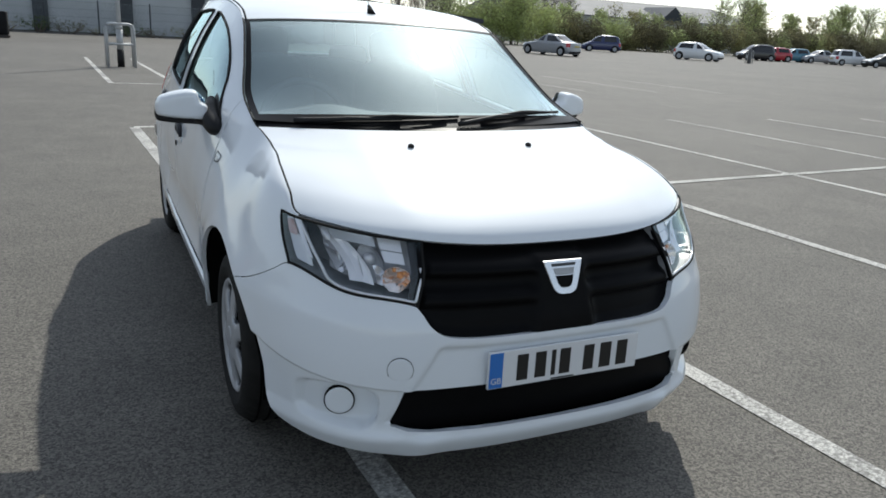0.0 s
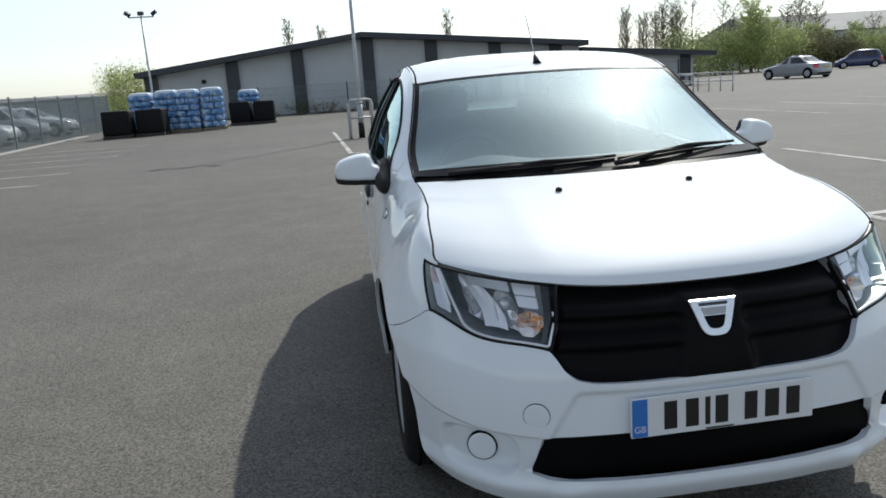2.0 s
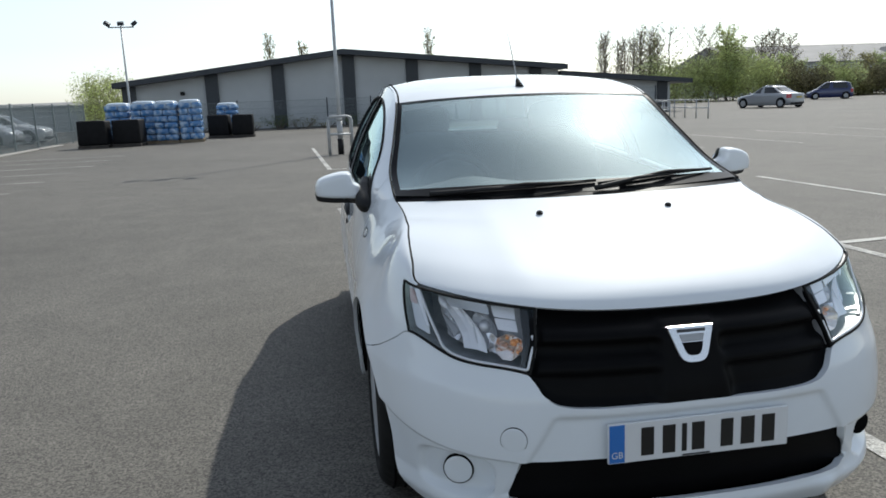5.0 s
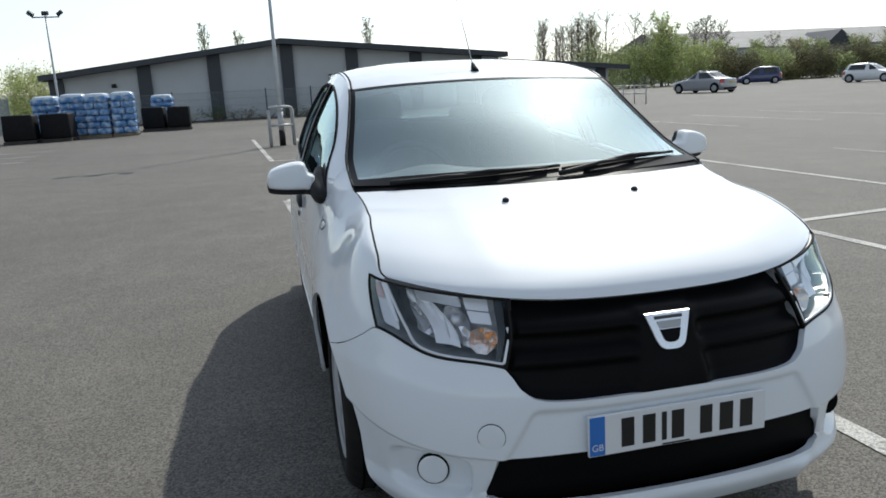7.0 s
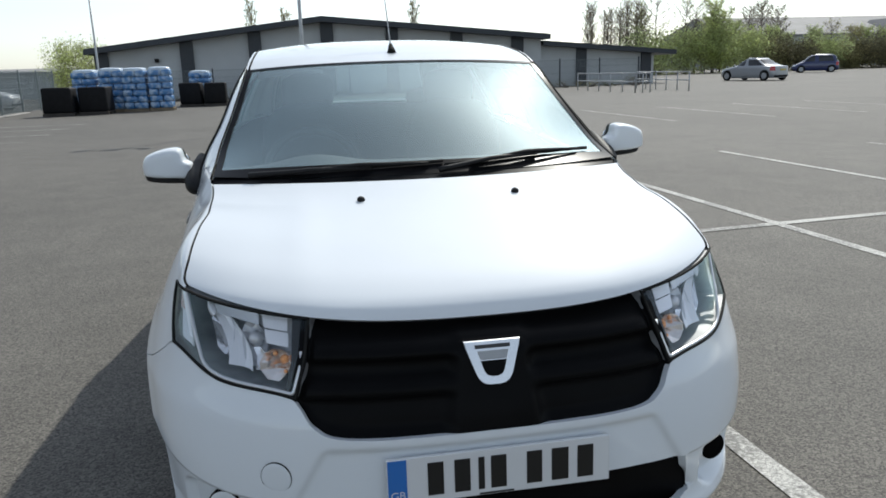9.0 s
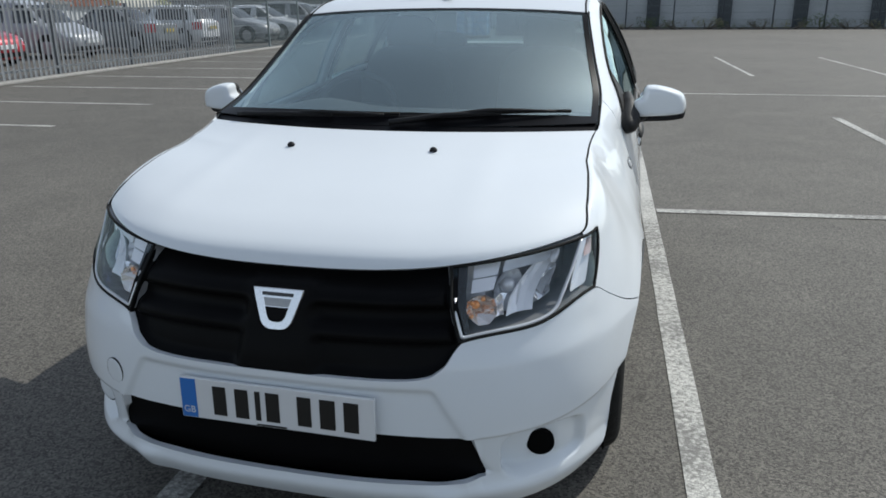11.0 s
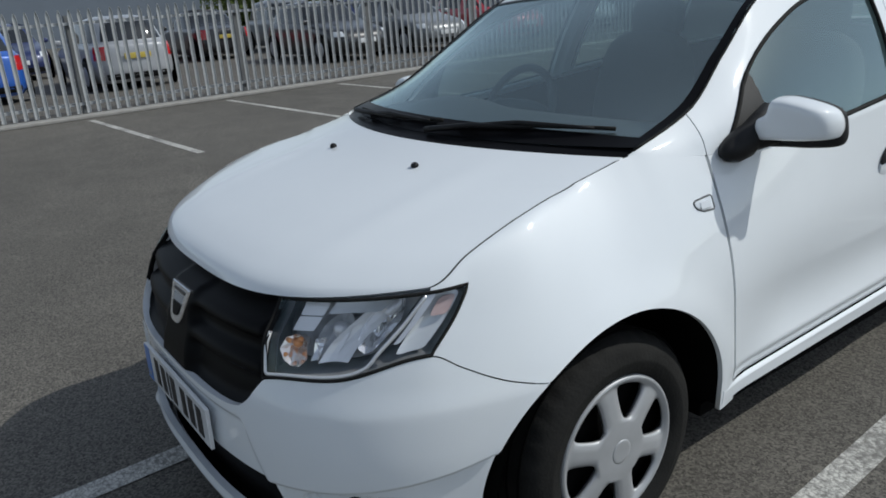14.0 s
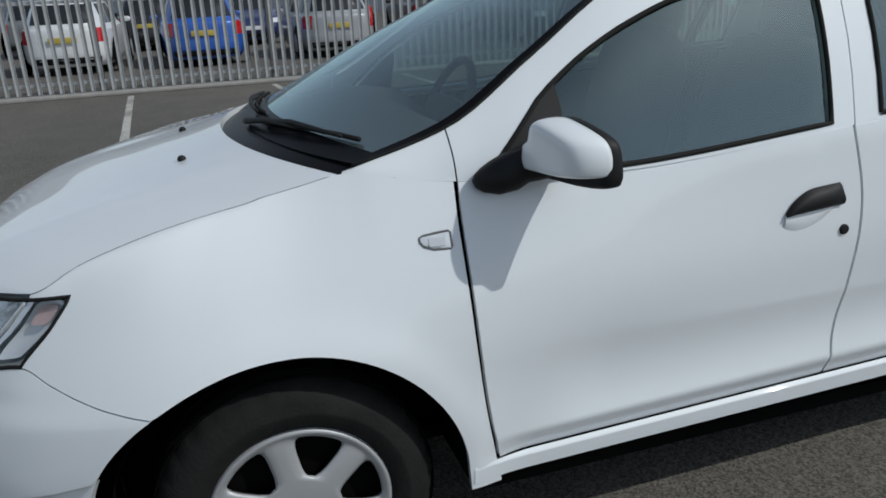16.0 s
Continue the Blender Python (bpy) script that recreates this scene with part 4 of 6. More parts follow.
def side_glass(y, f, lift=0.0):
    """The side above the waist: f runs from the waist to the roof's edge."""
    yb = y - 0.07 * ease((y - 1.65) / 0.40) * (1 - ease((y - 2.3) / 0.5))
    b = Vector((base_x(yb), yb, crest(yb)))
    back = y - 0.26 * max(0.0, (y - 2.2) / 0.76) ** 1.2
    r = Vector((rail_x(back), back, rail_z(back)))
    p = b.lerp(r, f)
    p.x += 0.022 * math.sin(math.pi * f) * min(1, (y - 0.166) / 0.4) + lift
    p.y += 0.05 * f * math.exp(-((y - 1.42) / 0.33) ** 2)
    return p


def pillar_frame(y0, y1, open0, open1, n):
    """A stretch of the side above the waist with a window opening from open0 to open1."""
    bm = bmesh.new()
    ys = sorted([y0 + (y1 - y0) * i / n for i in range(n + 1)] + [open0, open1])
    rows = []
    for t in (0, 0.5, 1, 1.25, 1.5, 1.75, 2, 2.25, 2.5, 2.75, 3):
        row = []
        for y in ys:
            ft = window_top(y) if 0.455 <= y <= 2.27 else 0.1
            fb = min(0.035, ft)
            f = fb * t if t <= 1 else fb + (ft - fb) * (t - 1) if t <= 2 else ft + (1 - ft) * (t - 2)
            row.append(side_glass(y, f))
        rows.append(row)
    grid(bm, rows, lambda i, j: 2 <= i < 6 and open0 - 1e-6 <= ys[j] and ys[j + 1] <= open1 + 1e-6)
    return finish(bm, lambda c: Vector((c.x, 0, 0.2)), 0.02)


def wing_top(y, f):
    """Carries the wing's own slope on up to the foot of the windscreen pillar."""
    zc = crest(y)
    b, r = skin(a_of_y(y), zc), side_glass(y, 1.0)
    t0 = (b - skin(a_of_y(y), zc - 0.01)).normalized() * (r - b).length * 1.1
    t1 = (r - b) * 1.0
    h = f * f * (3 - 2 * f)
    p = b * (1 - h) + r * h + t0 * (f * (1 - f) ** 2) + t1 * (f * f * (f - 1))
    return p.lerp(side_glass(y, f), min(1, (y - 0.17) / 0.23) ** 3)


bm = bmesh.new()
grid(bm, [[wing_top(0.17 + 0.230 * i / 12, f) for i in range(13)] for f in (k / 12 for k in range(13))])
both("wing_top", finish(bm, lambda c: Vector((c.x, 0, 0.3)), 0), PAINT, car)
both("front_door_frame", pillar_frame(0.4035, 1.403, 0.458, 1.338, 60), PAINT, car)
both("rear_door_frame", pillar_frame(1.407, 2.96, 1.483, 2.265, 44), PAINT, car)


def pane(y0, y1, lift, n=30, m=10):
    bm = bmesh.new()
    rows = []
    for j in range(m + 1):
        rows.append([side_glass(y, 0.03 + (window_top(y) - 0.03 + 0.01) * j / m, lift) for y in (y0 + (y1 - y0) * i / n for i in range(n + 1))])
    grid(bm, rows)
    return finish(bm, lambda c: Vector((c.x, 0, 0.2)), 0)


def seal(y0, y1):
    """Black rubber frame that runs round a side window."""
    bm = bmesh.new()
    pts = [side_glass(y0 + (y1 - y0) * i / 24, 0.035, 0.001) for i in range(25)] + [side_glass(y1, 0.035 + (window_top(y1) - 0.035) * k / 8, 0.001) for k in range(1, 9)]
    pts += [side_glass(y1 - (y1 - y0) * i / 24, window_top(y1 - (y1 - y0) * i / 24), 0.001) for i in range(1, 25)]
    pts += [side_glass(y0, window_top(y0) + (0.035 - window_top(y0)) * k / 8, 0.001) for k in range(1, 9)]
    pts = [p for i, p in enumerate(pts) if i == 0 or (p - pts[i - 1]).length > 1e-3]
    tube(bm, pts, 0.0065, 6, False)
    return bm


for y0, y1 in ((0.462, 1.335), (1.486, 2.075), (2.105, 2.26)):
    for g in both("side_window", pane(y0, y1, -0.006), GLASS, car, "tinted side window"):
        g.visible_shadow = False
    both("window_seal", seal(y0, y1), RUBBER, car, "black rubber seal and gap shade line")
bm = bmesh.new()
grid(bm, [[side_glass(y, 0.03 + (window_top(y) - 0.03) * j / 4, 0.0) for y in (2.065, 2.09, 2.115)] for j in range(5)])
both("window_post", finish(bm, lambda c: Vector((c.x, 0, 0)), 0.01), BLACK, car)


def across(mid, edge, v0, v1, nv, nw, power=2.0, zpower=2.3, inset=0.0):
    """A surface across the car, from a curve on its middle line to one on its edge."""
    rows = []
    for j in range(nv + 1):
        v = v0 + (v1 - v0) * j / nv
        c, e = Vector(mid(v)), Vector(edge(v))
        rows.append([Vector(((e.x - inset) * w, c.y + (e.y - c.y) * abs(w) ** power, c.z + (e.z - c.z) * abs(w) ** zpower)) for w in (-1 + 2 * i / nw for i in range(nw + 1))])
    return rows


screen_z = spline((0.0, 1.024), (0.5, 1.232), (1.0, 1.387))
SCREEN_MID = lambda v: (0, 0.03 + 0.79 * v, screen_z(v))


def screen_edge(v):
    y = 0.20 + 0.66 * v
    return (rail_x(y) - 0.006, y, rail_z(y) + 0.002)


bm = bmesh.new()
grid(bm, across(SCREEN_MID, screen_edge, 0.0, 1.0, 24, 30))
screen = part("windscreen", finish(bm, lambda c: Vector((0, -0.5, 1)), 0), SCREEN, car, "clear laminated windscreen")
screen.visible_shadow = False
# black printed band round the windscreen
bm = bmesh.new()
whole = across(SCREEN_MID, screen_edge, 0.0, 1.0, 48, 190)
rows = [[p + Vector((0, -0.0012, 0.0025)) for p in row] for row in whole]
grid(bm, rows, lambda i, j: 4 <= i < 47 and 3 <= j < 187)
part("windscreen_border", finish(bm, lambda c: Vector((0, -0.5, 1)), 0), FRIT, car, "black printed glass border")
# cowl under the wipers
bm = bmesh.new()
cowl_mid, cowl_edge = (lambda v: (0, -0.05 + 0.09 * v, 1.002 + 0.026 * v)), (lambda v: (0.69, 0.15 + 0.07 * v, 0.996 + 0.034 * v))
grid(bm, across(cowl_mid, cowl_edge, 0, 1, 6, 40))
part("cowl", finish(bm, lambda c: Vector((0, 0, 1)), 0.01), FRIT, car, "black plastic cowl")
bm = bmesh.new()
grid(bm, [[Vector((0.70 * w, 0.046 + 0.17 * w * w, z + (0.0 if z < 1 else -0.004 * w * w))) for w in (-1 + i / 12 for i in range(25))] for z in (0.25, 0.6, 1.022)])
part("bulkhead", bm, DARK, car, "dark engine bulkhead")
roof_z = spline((0.82, 1.386), (0.95, 1.425), (1.2, 1.468), (1.6, 1.497), (2.1, 1.5), (2.6, 1.475), (3.0, 1.42))
bm = bmesh.new()
grid(bm, across(lambda v: (0, 0.825 + 1.985 * v, roof_z(0.825 + 1.985 * v)), lambda v: (rail_x(0.865 + 1.835 * v) + 0.002, 0.865 + 1.835 * v, rail_z(0.865 + 1.835 * v) + 0.003), 0, 1, 50, 36, 2.0, 3.0))
ROOF = part("roof", finish(bm, lambda c: Vector((0, 0, 1)), 0.014), PAINT, car)
for sx in (-1, 1):
    bm = bmesh.new()
    pts = [(sx * (rail_x(y) - 0.012), y, rail_z(y) + 0.004) for y in (0.85 + 0.1 * k for k in range(19))]
    tube(bm, pts, 0.005, 6)
    part("roof_seam", bm, RUBBER, car)
    bm = bmesh.new()
    pts = [(sx * (rail_x(y) + 0.0), y, rail_z(y) + 0.003) for y in (0.19 + 0.04 * k for k in range(18))]
    tube(bm, pts, 0.0035, 6)
    part("windscreen_trim", bm, RUBBER, car)
bm = bmesh.new()
tail_mid, tail_edge = (lambda v: (0, 2.805 + 0.33 * v, 1.452 - 0.37 * v)), (lambda v: tuple(side_glass(2.957, 1 - v)))
rows = across(tail_mid, tail_edge, 0, 1, 20, 24)
grid(bm, rows, lambda i, j: 2 <= i < 16 and 3 <= j < 21)
part("tailgate", finish(bm, lambda c: Vector((0, 1, 0.3)), 0.02), PAINT, car)
bm = bmesh.new()
grid(bm, [[p + Vector((0, -0.006, 0)) for p in row] for row in rows])
g = part("rear_window", finish(bm, lambda c: Vector((0, 1, 0.3)), 0), GLASS, car, "heated rear window")
g.visible_shadow = False

# ---- grille, badge, plate, lamps ----
bm = bmesh.new()
cols = [-1 + 2 * i / 180 for i in range(181)]
rows = []
for j in range(31):
    t = j / 30
    row = []
    for w in cols:
        z = 0.70
        for k in range(4):
            a = abs(w) * (AL0 + 0.004 - 0.016 * (z - 0.645) / 0.16)
            x = skin(a, 0.7).x
            z0, z1 = bumper_top(a) - 0.008, 0.790 + 0.055 * (x / 0.72) ** 2.2
            z = z0 + (z1 - z0) * t
        p = skin(a, z)
        edge = min(1, (1 - abs(w)) / 0.03, t / 0.10, (1 - t) / 0.06)
        depth = 0.030 * edge ** 0.5 + 0.02 * max(0, (t - 0.85) / 0.15)
        for zb in (0.735, 0.655):
            depth -= 0.026 * math.exp(-((z - zb) / 0.020) ** 4) * min(1, (1 - abs(w)) / 0.06)
        boss = math.exp(-(max(0, abs(x) - 0.07) / 0.022) ** 2) * min(1, (0.775 - z) / 0.02 if z < 0.775 else 0)
        depth = depth * (1 - boss) + (-0.002) * boss
        row.append(Vector((math.copysign(p.x, w), p.y + depth + 0.005 * min(1, max(0, (0.72 - z) / 0.03)), z)))
    rows.append(row)
grid(bm, rows)
GRILL = part("grille", finish(bm, lambda c: Vector((0, -1, 0)), 0.02), GRILLE, car, "black grille with two heavy bars")


def outline_plate(points, y0, y1):
    """A flat shape in x and z, with a bevelled front, from y0 back to y1."""
    bm = bmesh.new()
    c = Vector((sum(p[0] for p in points) / len(points), 0, sum(p[1] for p in points) / len(points)))
    rings = []
    for y, k in ((y1, 1.0), (y0 + 0.003, 1.0), (y0, 0.965)):
        rings.append([bm.verts.new((c.x + (x - c.x) * k, y, c.z + (z - c.z) * k)) for x, z in points])
    for r0, r1 in zip(rings, rings[1:]):
        for i in range(len(points)):
            bm.faces.new((r0[i], r0[(i + 1) % len(points)], r1[(i + 1) % len(points)], r1[i]))
    bm.faces.new(rings[-1][::-1])
    bmesh.ops.recalc_face_normals(bm, faces=bm.faces)
    return bm


def shield(k, dz=0.0):
    right = [(0.067, 0.746), (0.064, 0.732), (0.047, 0.680), (0.041, 0.664), (0.034, 0.654), (0.024, 0.6475), (0.012, 0.645)]
    pts = right + [(-x, z) for x, z in right[::-1]]
    return [(x * k, 0.70 + (z - 0.70) * k + dz) for x, z in pts]


tilt = Matrix.Translation((0, -0.7635, 0.70)) @ pose(0, 0, 0, -21, 0, 0) @ Matrix.Translation((0, 0, -0.70))
b = part("badge", outline_plate(shield(1.0), -0.022, 0.02), CHROME, GRILL, "chrome shield badge", smooth=False)
b.matrix_local = tilt
part("badge_inset", outline_plate([(0.0305, 0.700), (0.024, 0.678), (0.018, 0.668), (0.008, 0.664), (-0.008, 0.664), (-0.018, 0.668), (-0.024, 0.678), (-0.0305, 0.700)], -0.0245, -0.015), GRILLE, b, "dark inset", smooth=False)
part("badge_band", outline_plate([(0.037, 0.722), (0.031, 0.7015), (-0.031, 0.7015), (-0.037, 0.722)], -0.0240, -0.015), SILVER, b, "satin band", smooth=False)
part("badge_bar", outline_plate([(0.042, 0.736), (0.041, 0.727), (-0.041, 0.727), (-0.042, 0.736)], -0.0242, -0.015), SMOKE, b, "thin dark bar", smooth=False)

WHITE_PLATE = material("white_plate_acrylic", (0.72, 0.73, 0.74), rough=0.25, coat=0.5, vary=0.02)
BLUE_BAND = material("blue_plate_band", (0.02, 0.16, 0.52), rough=0.3, coat=0.4, vary=0.03)
INK = material("black_plate_ink", (0.008, 0.008, 0.008), rough=0.4, vary=0.1)
plate = part("number_plate", box(bmesh.new(), -0.26, 0.26, -0.006, 0.004, -0.0555, 0.0555, 0.002), WHITE_PLATE, BUMPER, "white number plate with a blue band", smooth=False)
plate.matrix_local = pose(0, -0.832, 0.461, -1, 0, 0)
part("plate_band", box(bmesh.new(), -0.2575, -0.215, -0.0075, -0.005, -0.053, 0.053), BLUE_BAND, plate, "blue band", smooth=False)
for k, (x, w) in enumerate(((-0.150, 0.036), (-0.089, 0.036), (-0.045, 0.014), (-0.005, 0.036), (0.079, 0.036), (0.140, 0.040), (0.201, 0.038))):
    part("plate_bar", box(bmesh.new(), x - w / 2, x + w / 2, -0.0075, -0.005, -0.0395, 0.0395), INK, plate, smooth=False)
part("plate_bar", box(bmesh.new(), -0.05, 0.03, -0.0075, -0.005, -0.053, -0.049), INK, plate, smooth=False)

gb = bpy.data.curves.new("plate_letters", "FONT")
gb.body, gb.size, gb.align_x = "GB", 0.026, "CENTER"
letters = new("plate_letters", gb)
letters.data.materials.append(WHITE_PLATE)
letters.parent = plate
letters.matrix_local = pose(-0.236, -0.0082, -0.040, 90, 0, 0)

# lower intake mesh
bm = bmesh.new()
rows = []
for j in range(9):
    rows.append([])
    for i in range(49):
        w = -1 + 2 * i / 48
        a = a_of_x(abs(w) * 0.505)
        z = intake_low(a) - 0.02 + (intake_top(a) - intake_low(a) + 0.05) * j / 8
        p = skin(a, z, -0.020 - 0.030 * (1 - w ** 6))
        rows[-1].append(Vector((math.copysign(p.x, w), p.y, z)))
grid(bm, rows)
part("lower_intake", finish(bm, lambda c: Vector((0, -1, 0)), 0), GRILLE, BUMPER, "black lower air intake")

def on_skin(x, z, sx, lift=0.0, ahead=0.0):
    """The pose of a small round thing set flush into the front skin."""
    a = a_at(x, z)
    p = skin(a, z, lift)
    q = skin(a + 0.01, z, lift)
    t = (q - p).normalized()
    n = Vector((t.y, -t.x, 0)).normalized()
    if n.y > 0:
        n = -n
    n = n.lerp(Vector((0, -1, 0)), ahead).normalized()
    n.x *= sx
    return look(Vector((p.x * sx, p.y, z)), Vector((p.x * sx, p.y, z)) - n)


def ring_disc(bm, m, radius, thick, mat_radius=None):
    """A shallow dished disc that faces +z of m."""
    prof = [(0.0, thick), (radius * 0.7, thick), (radius * 0.93, thick * 0.9), (radius, thick * 0.4), (radius, -0.01)]
    rings = [[bm.verts.new(m @ Vector((r * math.cos(t), r * math.sin(t), h))) for t in (2 * math.pi * k / 28 for k in range(28))] for r, h in prof[1:]]
    c = bm.verts.new(m @ Vector((0, 0, thick)))
    for k in range(28):
        bm.faces.new((c, rings[0][k], rings[0][(k + 1) % 28]))
        for r0, r1 in zip(rings, rings[1:]):
            bm.faces.new((r0[k], r1[k], r1[(k + 1) % 28], r0[(k + 1) % 28]))
    bmesh.ops.recalc_face_normals(bm, faces=bm.faces)
    return bm


# near-black ring behind the blank draws the shade of its seam
m = on_skin(0.657, 0.345, -1, -0.030, 0.5)
part("fog_lamp_rim", ring_disc(bmesh.new(), m, 0.0444, 0.0042), DARK, BUMPER)
part("fog_lamp_cover", ring_disc(bmesh.new(), m, 0.0428, 0.005), PAINT, BUMPER, "white round fog lamp blank")
# cover missing here: a near-black disc paints the shade in the hole
m = on_skin(0.657, 0.345, 1, -0.030, 0.78)
part("fog_lamp_opening", ring_disc(bmesh.new(), m, 0.0365, 0.003), DARK, BUMPER, "black disc for the shade in an uncovered fog lamp hole")
m = on_skin(0.501, 0.472, -1, 0.0)
part("tow_eye_rim", ring_disc(bmesh.new(), m, 0.037, 0.0012), RUBBER, BUMPER)
part("tow_eye_cover", ring_disc(bmesh.new(), m, 0.0358, 0.002), PAINT, BUMPER, "white round towing eye cover")


# ---- headlamps ----
def lamp_edge0(z):
    return AL0 + 0.008 - 0.016 * (z - 0.645) / 0.16


def lamp_edge1(z):
    return AL1 + 0.057 * min(1, max(0, (z - 0.717) / 0.118))


lamp_low = lambda a: bumper_top(a) + 0.004
lamp_high = lambda a: 0.788 + 0.050 * (skin(a, 0.8).x / 0.72) ** 2.2


def lamp_at(s, t, lift):
    z = 0.74
    for k in range(4):
        a = lamp_edge0(z) + (lamp_edge1(z) - lamp_edge0(z)) * s
        z = lamp_low(a) + (lamp_high(a) - lamp_low(a)) * t
    return skin(a, z, lift)


def lamp_patch(s0, s1, t0, t1, lift0, lift1=None, n=20, m=10, round_off=0.0, skew0=0.0, skew1=0.0):
    rows = []
    for j in range(m + 1):
        row = []
        for i in range(n + 1):
            u, w = i / n, j / m
            if round_off:
                du, dw = abs(2 * u - 1), abs(2 * w - 1)
                k = (du ** 4 + dw ** 4) ** 0.25
                k = max(du, dw) / k if k else 1
                k = 1 + (k - 1) * round_off
                u, w = 0.5 + (u - 0.5) * k, 0.5 + (w - 0.5) * k
            lift = lift0 if lift1 is None else lift0 + (lift1 - lift0) * (1 - (abs(2 * u - 1) ** 2 + abs(2 * w - 1) ** 2) / 2)
            sa, sb = s0 + skew0 * w, s1 + skew1 * w
            row.append(lamp_at(sa + (sb - sa) * u, t0 + (t1 - t0) * w, lift))
        rows.append(row)
    bm = bmesh.new()
    grid(bm, rows)
    return finish(bm, lambda c: Vector((c.x, c.y - 0.2, 0)), 0)


REFLECT = material("lamp_reflector", (0.93, 0.94, 0.96), rough=0.1, metal=0.8, vary=0.03)
SHELL_GREY = material("silvered_lamp_back", (0.62, 0.63, 0.65), rough=0.3, metal=0.3, vary=0.25, scale=30)
DIM = material("smoked_lamp_reflector", (0.68, 0.69, 0.71), rough=0.28, metal=0.35, vary=0.1)
INNER = material("grey_lamp_interior", (0.24, 0.245, 0.255), rough=0.35, metal=0.2, vary=0.25, scale=25)
PALE = material("bright_lamp_reflector", (0.90, 0.91, 0.93), rough=0.28, metal=0.25, vary=0.05)
# warm tint puts the orange bulb's reflection into the bowl's colour
WARM = material("bulb_tinted_reflector", (0.93, 0.87, 0.82), rough=0.12, metal=0.75, vary=0.1, scale=40)
ROSY = material("pink_tinted_lens", (0.52, 0.38, 0.37), rough=0.2, vary=0.15, coat=0.5)
TRIM = material("satin_silver_trim", (0.70, 0.71, 0.73), rough=0.28, metal=0.5, vary=0.04)
RIBBED = material("ribbed_clear_plastic", (0.70, 0.73, 0.76), rough=0.25, metal=0.2, vary=0.06, bump=0.08, bump_scale=70, coat=0.6)


def lamp_bowl(sc, tc, rs, rt, rim, deep, sides=16, rings=4):
    """A round bowl set into the lamp, its rim near the cover and its middle deeper."""
    rows = [[lamp_at(sc + rs * r * math.cos(k), tc + rt * r * math.sin(k), deep + (rim - deep) * r * r) for k in (2 * math.pi * j / sides for j in range(sides + 1))] for r in (max(0.02, i / rings) for i in range(rings + 1))]
    return finish(grid(bmesh.new(), rows), lambda c: Vector((c.x, c.y - 0.2, 0)), 0)


def shake(bm, amount):
    """Unsettles the facets of a reflector, so that each one mirrors another way."""
    rnd = random.Random(5)
    for v in bm.verts:
        v.co += Vector((rnd.uniform(-1, 1), rnd.uniform(-1, 1), rnd.uniform(-1, 1))) * amount
    return bm


